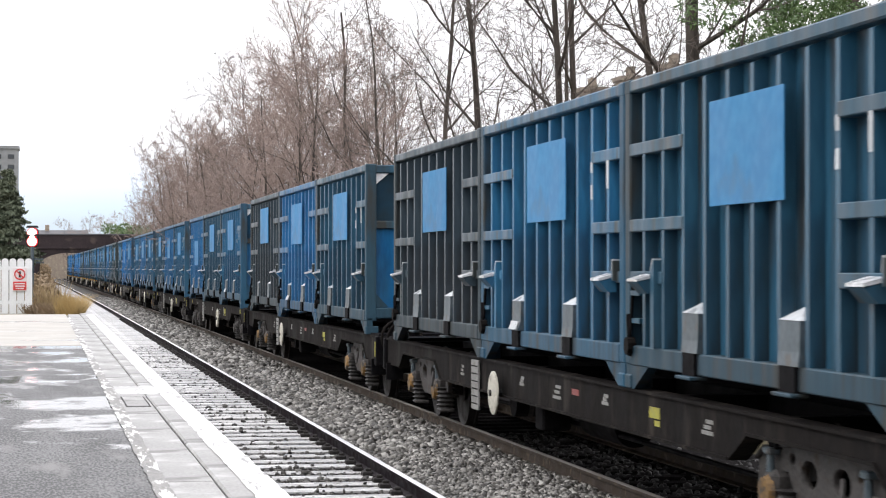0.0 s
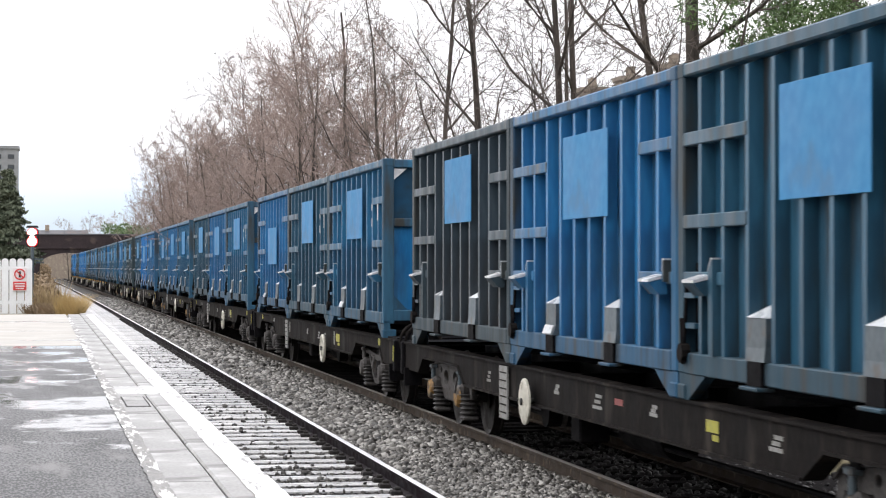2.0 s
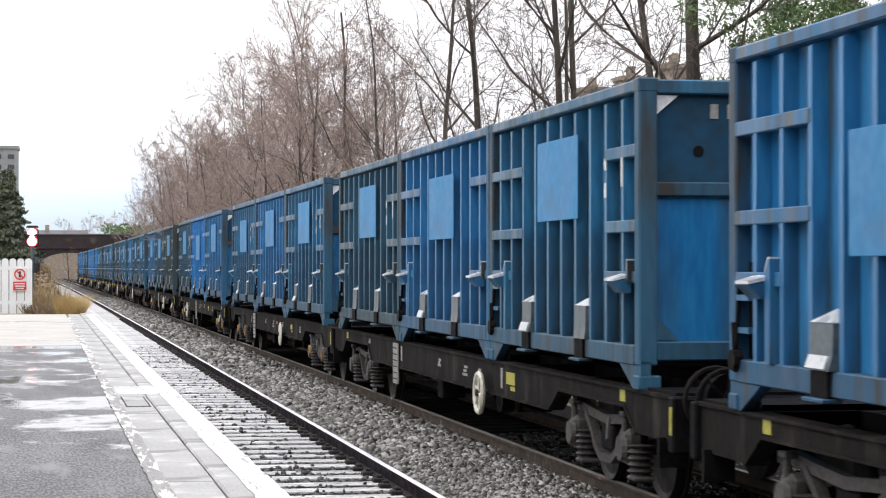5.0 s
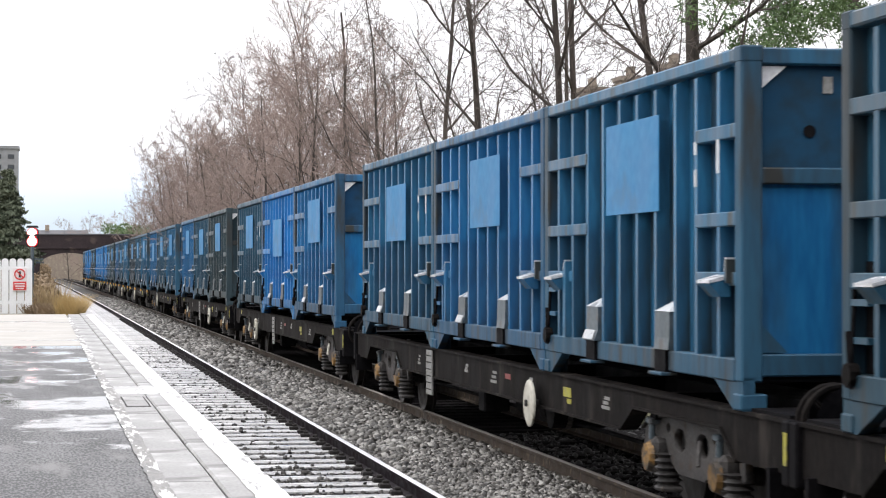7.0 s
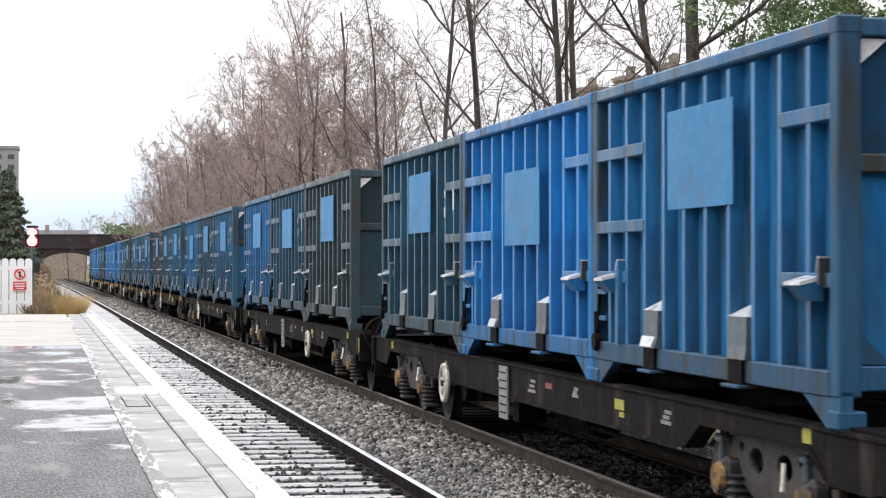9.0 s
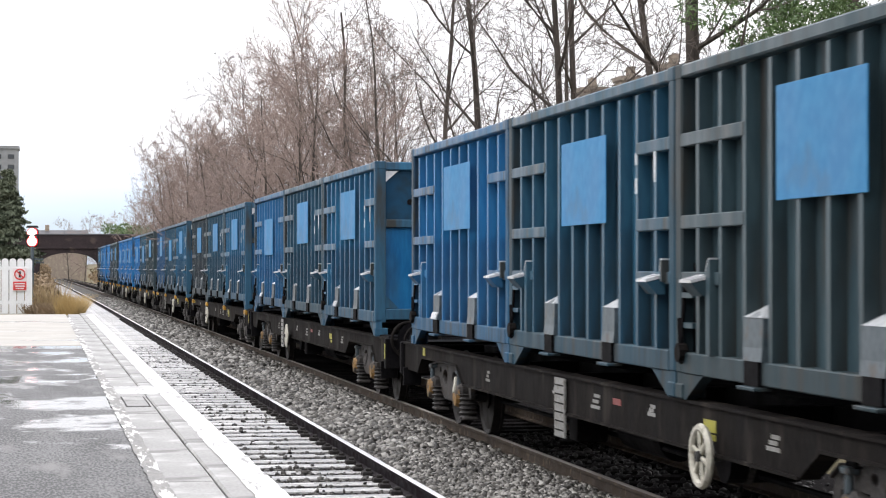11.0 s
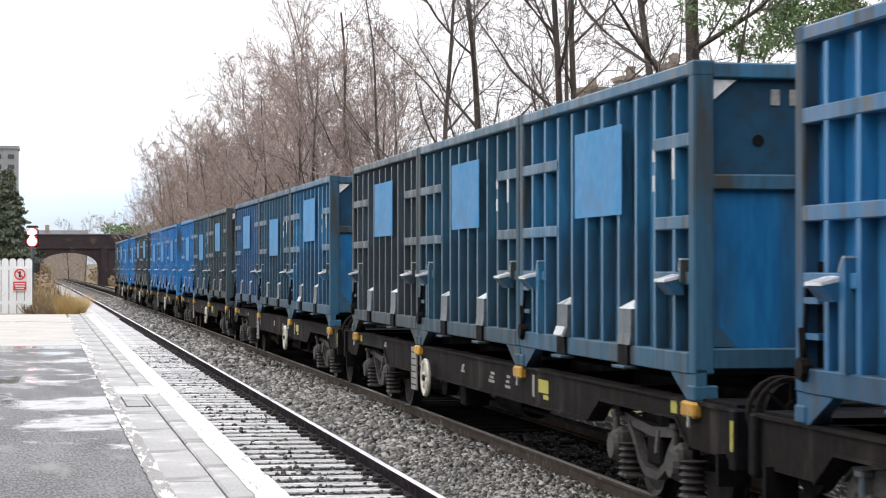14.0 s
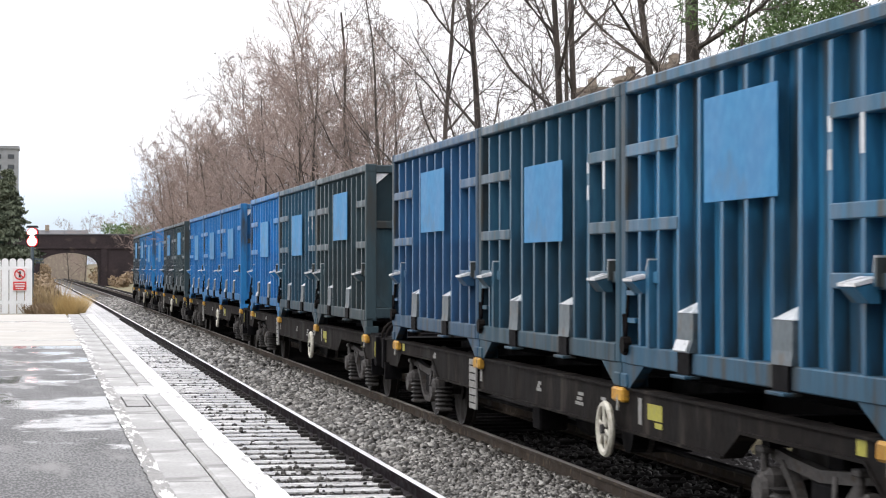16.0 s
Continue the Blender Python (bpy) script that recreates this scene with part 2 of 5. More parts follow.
def wet(name, dry_a, dry_b, wet_col, wet_from, wet_to, scale, stretch, grain, bump, third=None, rough_wet=0.08, rough_dry=0.75, dry_stretch=(1, 1, 1), sharp=0.12, fine_share=0.5, along=()):
    """A paved surface with puddled, mirror-wet patches among damp ones."""
    m = surface(name, dry_a, dry_b, (rough_dry - 0.1, rough_dry), grain=grain, patch=1.2, bump=bump, third=third, coord="Object", bump_distance=0.006, stretch=dry_stretch, sharp=sharp, fine_share=fine_share)
    n, l = links_of(m)
    p = n["Principled BSDF"]
    co = n.new("ShaderNodeTexCoord")
    mp = n.new("ShaderNodeMapping")
    mp.inputs["Scale"].default_value = stretch
    l.new(co.outputs["Object"], mp.inputs[0])
    t = n.new("ShaderNodeTexNoise")
    t.inputs["Scale"].default_value, t.inputs["Detail"].default_value, t.inputs["Roughness"].default_value = scale, 7.0, 0.6
    l.new(mp.outputs[0], t.inputs["Vector"])
    r = n.new("ShaderNodeMapRange")
    r.inputs["From Min"].default_value, r.inputs["From Max"].default_value = wet_from, wet_to
    wetness = t.outputs["Fac"]
    if along:
        # hollows that hold water, from the near end of the platform to the far one
        sep, span, hollow, add = n.new("ShaderNodeSeparateXYZ"), n.new("ShaderNodeMapRange"), n.new("ShaderNodeValToRGB"), n.new("ShaderNodeMath")
        l.new(co.outputs["Object"], sep.inputs[0])
        span.inputs["From Max"].default_value = 40.0
        l.new(sep.outputs["Y"], span.inputs["Value"])
        l.new(span.outputs[0], hollow.inputs[0])
        e = hollow.color_ramp.elements
        while len(e) < len(along):
            e.new(0.5)
        for k, (y, v) in enumerate(along):
            e[k].position, e[k].color = y / 40.0, (v, v, v, 1)
        add.operation = "ADD"
        l.new(t.outputs["Fac"], add.inputs[0])
        less = n.new("ShaderNodeMath")
        less.operation = "SUBTRACT"
        l.new(hollow.outputs[0], less.inputs[0])
        less.inputs[1].default_value = 0.5
        l.new(less.outputs[0], add.inputs[1])
        wetness = add.outputs[0]
    l.new(wetness, r.inputs["Value"])
    rough = n.new("ShaderNodeMapRange")
    rough.inputs["To Min"].default_value, rough.inputs["To Max"].default_value = rough_dry, rough_wet
    l.new(r.outputs[0], rough.inputs["Value"])
    l.new(rough.outputs[0], p.inputs["Roughness"])
    src = p.inputs["Base Color"].links[0].from_socket
    mx = n.new("ShaderNodeMix")
    mx.data_type = "RGBA"
    l.new(r.outputs[0], mx.inputs[0])
    l.new(src, mx.inputs[6])
    mx.inputs[7].default_value = (*wet_col, 1)
    l.new(mx.outputs[2], p.inputs["Base Color"])
    for node in n:
        if node.type == "BUMP":
            sub = n.new("ShaderNodeMapRange")
            sub.inputs["To Min"].default_value, sub.inputs["To Max"].default_value = bump, bump * 0.08
            l.new(r.outputs[0], sub.inputs["Value"])
            l.new(sub.outputs[0], node.inputs["Strength"])
    return m


# the stretched dark speckle paints in the small shadows among the asphalt's bumps
ASPHALT = wet("platform_wet_asphalt", (0.018, 0.018, 0.02), (0.15, 0.15, 0.153), (0.15, 0.15, 0.155), 0.53, 0.60, 1.5, (0.85, 0.6, 1.0), 34, 1.0, third=(0.17, 0.168, 0.165), rough_dry=0.6, rough_wet=0.06, dry_stretch=(2.0, 0.4, 1), sharp=0.075, fine_share=0.75,
              along=((8, 0.46), (12.2, 0.46), (14.9, 0.43), (15.7, 0.60), (16.6, 0.585), (17.0, 0.48), (17.8, 0.62), (18.9, 0.60), (19.5, 0.48), (21.5, 0.53), (23.5, 0.49), (26.5, 0.56), (29, 0.52), (31, 0.6)))
TAR = wet("platform_pale_surfacing", (0.36, 0.34, 0.31), (0.48, 0.46, 0.43), (0.2, 0.19, 0.175), 0.5, 0.66, 0.7, (0.5, 1, 1), 30, 0.3)
SLAB = wet("coping_slab_concrete", (0.26, 0.256, 0.252), (0.40, 0.396, 0.39), (0.32, 0.316, 0.312), 0.5, 0.66, 1.6, (1, 0.8, 1), 45, 0.4, third=(0.14, 0.137, 0.133))
# white that stands for the sky reflected on wet slabs
WET_GLARE = surface("white_wet_slab_reflection", (0.66, 0.66, 0.66), (0.8, 0.8, 0.8), (0.25, 0.55), grain=30, patch=1.4, stretch=(2, 0.5, 1), third=(0.34, 0.335, 0.33), third_at=(0.5, 0.6), bump=0.2)


def flaking(name, paint, worn, share, scale, stretch):
    """Paint that has flaked from its ground in ragged patches."""
    m = surface(name, *worn, (0.4, 0.65), grain=45, patch=3, bump=0.3)
    n, l = links_of(m)
    p = n["Principled BSDF"]
    co, mp, t = n.new("ShaderNodeTexCoord"), n.new("ShaderNodeMapping"), n.new("ShaderNodeTexNoise")
    mp.inputs["Scale"].default_value = stretch
    l.new(co.outputs["Object"], mp.inputs[0])
    l.new(mp.outputs[0], t.inputs["Vector"])
    t.inputs["Scale"].default_value, t.inputs["Detail"].default_value, t.inputs["Roughness"].default_value = scale, 9.0, 0.68
    r = n.new("ShaderNodeMapRange")
    r.inputs["From Min"].default_value, r.inputs["From Max"].default_value = 0.5 - share, 0.53 - share
    l.new(t.outputs["Fac"], r.inputs["Value"])
    src = p.inputs["Base Color"].links[0].from_socket
    mx = n.new("ShaderNodeMix")
    mx.data_type = "RGBA"
    l.new(r.outputs[0], mx.inputs[0])
    l.new(src, mx.inputs[6])
    mx.inputs[7].default_value = (*paint, 1)
    l.new(mx.outputs[2], p.inputs["Base Color"])
    return m


EDGE = flaking("edge_line_flaking_white", (0.76, 0.76, 0.76), ((0.2, 0.197, 0.19), (0.36, 0.355, 0.35)), 0.10, 5.0, (2.2, 0.45, 1))
OLD = flaking("old_line_flaking_white", (0.74, 0.735, 0.72), ((0.07, 0.068, 0.066), (0.30, 0.292, 0.28)), -0.03, 6.0, (2.5, 0.35, 1))


# ---- mesh helpers ----
def part(name, bm, material, parent=None, label=""):
    """Links a bmesh as one mesh object under a thing or a part."""
    me = bpy.data.meshes.new(name)
    bm.to_mesh(me)
    bm.free()
    me.materials.append(material)
    ob = new(name, me)
    ob.parent = parent
    return tagged(ob, label) if label else ob


def shared(name, me, parent, m=None):
    ob = new(name, me)
    ob.parent = parent
    if m is not None:
        ob.matrix_basis = m
    return ob


def brick(bm, x0, x1, y0, y1, z0, z1, bevel=0.0):
    made = bmesh.ops.create_cube(bm, size=1, matrix=Matrix.LocRotScale(((x0 + x1) / 2, (y0 + y1) / 2, (z0 + z1) / 2), None, (abs(x1 - x0), abs(y1 - y0), abs(z1 - z0))))
    if bevel:
        edges = list({e for v in made["verts"] for e in v.link_edges})
        bmesh.ops.bevel(bm, geom=edges, offset=bevel, segments=1, affect="EDGES")
    return bm


def box(x0, x1, y0, y1, z0, z1, bevel=0.0):
    return brick(bmesh.new(), x0, x1, y0, y1, z0, z1, bevel)


def prism(points, axis, a, b):
    """An outline in a plane, pushed from a to b along an axis: x takes (y, z), y takes (x, z), z takes (x, y)."""
    bm = bmesh.new()
    put = {"x": lambda p, s: (s, p[0], p[1]), "y": lambda p, s: (p[0], s, p[1]), "z": lambda p, s: (p[0], p[1], s)}[axis]
    low = [bm.verts.new(put(p, a)) for p in points]
    high = [bm.verts.new(put(p, b)) for p in points]
    bm.faces.new(low)
    bm.faces.new(high)
    for i in range(len(points)):
        j = (i + 1) % len(points)
        bm.faces.new((low[i], low[j], high[j], high[i]))
    bmesh.ops.recalc_face_normals(bm, faces=bm.faces)
    return bm


def tube(bm, a, b, r0, r1=None, sides=12):
    a, b = Vector(a), Vector(b)
    r1 = r0 if r1 is None else r1
    turn = (b - a).to_track_quat("Z", "Y").to_matrix().to_4x4()
    bmesh.ops.create_cone(bm, cap_ends=True, segments=sides, radius1=r0, radius2=r1, depth=(b - a).length, matrix=Matrix.Translation((a + b) / 2) @ turn)
    return bm


def lathe(profile, axis_points, sides=24):
    """Spins (radius, distance along x) round the x axis."""
    bm = bmesh.new()
    rings = [[bm.verts.new((d, r * math.cos(2 * math.pi * k / sides), r * math.sin(2 * math.pi * k / sides))) for k in range(sides)] for r, d in profile]
    for a, b in zip(rings, rings[1:]):
        for k in range(sides):
            bm.faces.new((a[k], a[(k + 1) % sides], b[(k + 1) % sides], b[k]))
    bm.faces.new(rings[0])
    bm.faces.new(rings[-1])
    bmesh.ops.recalc_face_normals(bm, faces=bm.faces)
    bmesh.ops.translate(bm, verts=bm.verts, vec=axis_points)
    return bm


def ring(bm, centre, radius, thick, axis="x", major=20, minor=6):
    put = {"x": lambda u, v, w: (w, u, v), "z": lambda u, v, w: (u, v, w), "y": lambda u, v, w: (u, w, v)}[axis]
    grid = []
    for i in range(major):
        a = 2 * math.pi * i / major
        row = []
        for j in range(minor):
            b = 2 * math.pi * j / minor
            r = radius + thick * math.cos(b)
            row.append(bm.verts.new(Vector(centre) + Vector(put(r * math.cos(a), r * math.sin(a), thick * math.sin(b)))))
        grid.append(row)
    for i in range(major):
        for j in range(minor):
            bm.faces.new((grid[i][j], grid[(i + 1) % major][j], grid[(i + 1) % major][(j + 1) % minor], grid[i][(j + 1) % minor]))
    return bm


def raw(name, verts, faces, material, parent=None):
    me = bpy.data.meshes.new(name)
    me.from_pydata(verts, [], faces)
    me.materials.append(material)
    ob = new(name, me)
    ob.parent = parent
    return ob


def plate_with_holes(name, outline, holes, thick, material, parent, x):
    """A flat plate in the y-z plane with oval holes cut through."""
    cu = bpy.data.curves.new(name, "CURVE")
    cu.dimensions, cu.fill_mode, cu.extrude = "2D", "BOTH", thick / 2
    cu.bevel_depth, cu.bevel_resolution = 0.006, 0
    for pts in (outline, *holes):
        sp = cu.splines.new("POLY")
        sp.points.add(len(pts) - 1)
        for q, (u, v) in zip(sp.points, pts):
            q.co = (u, v, 0, 1)
        sp.use_cyclic_u = True
    tmp = bpy.data.objects.new("tmp", cu)
    me = bpy.data.meshes.new_from_object(tmp)
    me.name = name
    bpy.data.objects.remove(tmp)
    bpy.data.curves.remove(cu)
    me.transform(Matrix(((0, 0, 1, x), (1, 0, 0, 0), (0, 1, 0, 0), (0, 0, 0, 1))))
    me.materials.clear()
    me.materials.append(material)
    return shared(name, me, parent)


def oval(cy, cz, ry, rz, n=14):
    return [(cy + ry * math.cos(2 * math.pi * k / n), cz + rz * math.sin(2 * math.pi * k / n)) for k in range(n)]


# ---- plan ----
NEAR_X = 3.455 - 0.7525      # near track centre
FAR_X = 6.087                # far track centre, on which the train runs
BRIDGE_Y = 300.0


def bend(y):
    """Both tracks swing gently to one side on the way to the bridge."""
    return -1.6e-5 * max(0.0, y) ** 2


# ---- ground ----
def ground_height(x, y):
    z = -0.55
    if x > 9.5:
        z += min(1.6, 0.28 * (x - 9.5))
    if y > 56 and x < 0.4:
        z += min(3.2, 0.22 * (0.4 - x)) * min(1, (y - 56) / 12)
    if y > 306:
        if x < 1.0:
            z += min(2.0, 0.3 * (1.0 - x))
        if x > 9:
            z += min(2.0, 0.3 * (x - 9))
    return z


def build_ground():
    xs = [-1500, -700, -300, -140, -70, -40, -25] + [-18 + 0.8 * i for i in range(60)] + [34, 45, 70, 120, 250, 600, 1500]
    ys = [-60, -30, -10, 0] + [6 * i for i in range(1, 60)] + [380, 420, 500, 700, 1100, 1800, 3000]
    verts, faces = [], []
    for y in ys:
        for x in xs:
            r = noise.noise((x * 0.4, y * 0.3, 0.0)) * (0.18 if (x > 9.5 or (x < 0.2 and y > 56)) and abs(x) < 30 else 0.0)
            verts.append((x, y, ground_height(x, y) + r))
    w = len(xs)
    for j in range(len(ys) - 1):
        for i in range(w - 1):
            faces.append((j * w + i, j * w + i + 1, (j + 1) * w + i + 1, (j + 1) * w + i))
    g = raw("ground", verts, faces, EARTH)
    tagged(g, "winter grass and bare earth beside the railway", "ground", kind="structure")


def strip(name, profile, y0, y1, step, material, parent=None):
    """A cross-section of (x, z) swept along the bending line of the tracks."""
    ys = [y0]
    while ys[-1] < y1:
        ys.append(min(y1, ys[-1] + (step if ys[-1] < 200 else 5.0)))
    verts, faces, n = [], [], len(profile)
    for y in ys:
        verts += [(x + bend(y), y, z) for x, z in profile]
    for j in range(len(ys) - 1):
        for i in range(n - 1):
            faces.append((j * n + i, j * n + i + 1, (j + 1) * n + i + 1, (j + 1) * n + i))
    return raw(name, verts, faces, material, parent)


def build_bed():
    bed = strip("ballast_bed", [(3.36, -0.32), (3.50, -0.15), (3.9, -0.11), (4.5, -0.09), (5.1, -0.13), (5.27, -0.19)], -10, 420, 12, BALLAST)
    crib = strip("crib_bed", [(1.0, -0.54), (1.15, -0.22), (1.4, -0.188), (3.37, -0.188)], -10, 420, 12, DIRT_SHADE_BED)
    tagged(crib, "dark wet track bed under the near sleepers", "ballast", kind="structure")
    tagged(bed, "grey crushed stone track bed", "ballast", kind="structure")
    # bed below the wagons, darkened by colour to stand for their shade
    under = strip("oily_bed", [(5.25, -0.19), (5.5, -0.22), (6.7, -0.22), (7.1, -0.16), (8.3, -0.2), (9.3, -0.56)], -10, 420, 12, DIRT_SHADE_BED)
    tagged(under, "track bed under the train with its shade in the dark colour", "ballast", kind="structure")


def rail_profile(x):
    return [(x - 0.07, -0.155), (x - 0.07, -0.142), (x - 0.012, -0.125), (x - 0.010, -0.045), (x - 0.034, -0.034), (x - 0.034, -0.004)], [(x - 0.034, -0.004), (x - 0.026, 0.0), (x + 0.026, 0.0), (x + 0.034, -0.004)], [(x + 0.034, -0.004), (x + 0.034, -0.034), (x + 0.010, -0.045), (x + 0.012, -0.125), (x + 0.07, -0.142), (x + 0.07, -0.155)]


def build_rails():
    for x, web, what in ((NEAR_X - 0.7525, RUST, "near"), (NEAR_X + 0.7525, RUST, "near"), (FAR_X - 0.7525, RUSTF, "far"), (FAR_X + 0.7525, RUSTF, "far")):
        rail = new("rail")
        tagged(rail, "steel rail with polished top and dark rusty web" if what == "near" else "brown rusty steel rail with a dull worn top", "rail", "running rails")
        a, b, c = rail_profile(x)
        strip("web", a, -10, 420, 12, web, rail)
        strip("railhead", b, -10, 420, 12, TREAD if what == "near" else DULL, rail)
        strip("flank", c, -10, 420, 12, web, rail)


def build_sleepers():
    """Near track: each sleeper stands proud of the stones; clips hold the rail."""
    bm = bmesh.new()
    brick(bm, -1.25, 1.25, -0.105, 0.105, -0.34, -0.162, 0.015)
    me = bpy.data.meshes.new("sleeper")
    bm.to_mesh(me)
    bm.free()
    me.materials.append(SLEEPER)
    cl = bmesh.new()
    brick(cl, -0.17, -0.06, -0.07, 0.07, -0.166, -0.115, 0.012)
    brick(cl, -0.13, -0.07, -0.03, 0.03, -0.12, -0.085, 0.01)
    clip = bpy.data.meshes.new("rail_clip")
    cl.to_mesh(clip)
    cl.free()
    clip.materials.append(CLIP)
    rng = random.Random(4)
    y = -8.25
    while y < 150:
        s = new("sleeper", me)
        s.location = (NEAR_X + bend(y) + rng.uniform(-0.02, 0.02), y, rng.uniform(-0.008, 0.008))
        s.rotation_euler = (0, 0, rng.uniform(-0.012, 0.012))
        tagged(s, "wet grey concrete sleeper under the near rails", "sleeper", "sleepers")
        if y < 90:
            shared("rail_clip", clip, s, Matrix.Translation((0.7525, 0, 0)))
        y += 0.65
    verts, faces = [], []
    y = 150.0
    while y < 290:
        k, x = len(verts), NEAR_X + bend(y)
        for dx in (-1.25, 1.25):
            for dy in (-0.13, 0.13):
                verts += [(x + dx, y + dy, -0.30), (x + dx, y + dy, -0.165)]
        faces += [(k + 1, k + 3, k + 7, k + 5), (k, k + 1, k + 5, k + 4), (k, k + 1, k + 3, k + 2), (k + 4, k + 5, k + 7, k + 6)]
        y += 0.65
    second_v, second_f = [], []
    y = -8.0
    while y < 290:
        k, x = len(second_v), FAR_X + bend(y)
        for dx in (-1.25, 1.25):
            for dy in (-0.13, 0.13):
                second_v += [(x + dx, y + dy, -0.30), (x + dx, y + dy, -0.175)]
        second_f += [(k + 1, k + 3, k + 7, k + 5), (k, k + 1, k + 5, k + 4), (k, k + 1, k + 3, k + 2), (k + 4, k + 5, k + 7, k + 6), (k + 2, k + 3, k + 7, k + 6)]
        y += 0.65
    # same near-black colour, so these sleepers carry the train's shade too
    shade_rows = raw("oily_sleepers", second_v, second_f, DIRT_SHADE_BED)
    tagged(shade_rows, "sleepers under the train, coloured near-black for its shade", "sleepers", kind="stuff")
    far = raw("far_sleepers", verts, faces, SLEEPER)
    tagged(far, "far sleepers running on to the bridge", "sleepers", kind="stuff")


STONE_DIRS = np.array([(0, 0, 1), (0.89, 0, 0.45), (0.28, 0.85, 0.45), (-0.72, 0.53, 0.45), (-0.72, -0.53, 0.45), (0.28, -0.85, 0.45), (0.72, 0.53, -0.45), (-0.28, 0.85, -0.45), (-0.89, 0, -0.45), (-0.28, -0.85, -0.45), (0.72, -0.53, -0.45), (0, 0, -1)])
STONE_FACES = np.array([(0, 1, 2), (0, 2, 3), (0, 3, 4), (0, 4, 5), (0, 5, 1), (1, 6, 2), (2, 7, 3), (3, 8, 4), (4, 9, 5), (5, 10, 1), (6, 7, 2), (7, 8, 3), (8, 9, 4), (9, 10, 5), (10, 6, 1)])


def stones(name, spots, sizes, material, seed):
    """Angular stones, each turned and squashed its own way."""
    rs = np.random.RandomState(seed)
    n = len(spots)
    v = STONE_DIRS[None] * rs.uniform(0.6, 1.15, (n, 12, 1)) * (sizes[:, None, None] * rs.uniform(0.5, 1.45, (n, 1, 3)) * np.array([1.0, 1.0, 0.75]))
    a = rs.uniform(0, 6.28, n)
    b = rs.uniform(-0.7, 0.7, n)
    ca, sa, cb, sb = np.cos(a), np.sin(a), np.cos(b), np.sin(b)
    x = v[:, :, 0] * ca[:, None] - v[:, :, 1] * sa[:, None]
    y = v[:, :, 0] * sa[:, None] + v[:, :, 1] * ca[:, None]
    z = v[:, :, 2]
    y, z = y * cb[:, None] - z * sb[:, None], y * sb[:, None] + z * cb[:, None]
    verts = np.stack([x, y, z], 2) + spots[:, None]
    faces = (STONE_FACES[None] + 12 * np.arange(n)[:, None, None]).reshape(-1, 3)
    me = bpy.data.meshes.new(name)
    me.vertices.add(n * 12)
    me.vertices.foreach_set("co", verts.reshape(-1))
    me.loops.add(len(faces) * 3)
    me.loops.foreach_set("vertex_index", faces.reshape(-1).astype(np.int32))
    me.polygons.add(len(faces))
    me.polygons.foreach_set("loop_start", np.arange(0, len(faces) * 3, 3, dtype=np.int32))
    me.update(calc_edges=True)
    me.materials.append(material)
    return new(name, me)


def stone_material(name, lo, hi, warm):
    m = bpy.data.materials.new(name)
    m.use_nodes = True
    n, l = links_of(m)
    p = n["Principled BSDF"]
    g = n.new("ShaderNodeNewGeometry")
    mix = n.new("ShaderNodeValToRGB")
    e = mix.color_ramp.elements
    e[0].color, e[1].color = (*lo, 1), (*hi, 1)
    mid = e.new(0.55)
    mid.color = (*warm, 1)
    l.new(g.outputs["Random Per Island"], mix.inputs[0])
    t = n.new("ShaderNodeTexNoise")
    t.inputs["Scale"].default_value = 70.0
    mul = n.new("ShaderNodeMix")
    mul.data_type, mul.blend_type = "RGBA", "OVERLAY"
    mul.inputs[0].default_value = 0.5
    l.new(mix.outputs[0], mul.inputs[6])
    l.new(t.outputs["Fac"], mul.inputs[7])
    l.new(mul.outputs[2], p.inputs["Base Color"])
    p.inputs["Roughness"].default_value = 0.55
    return m


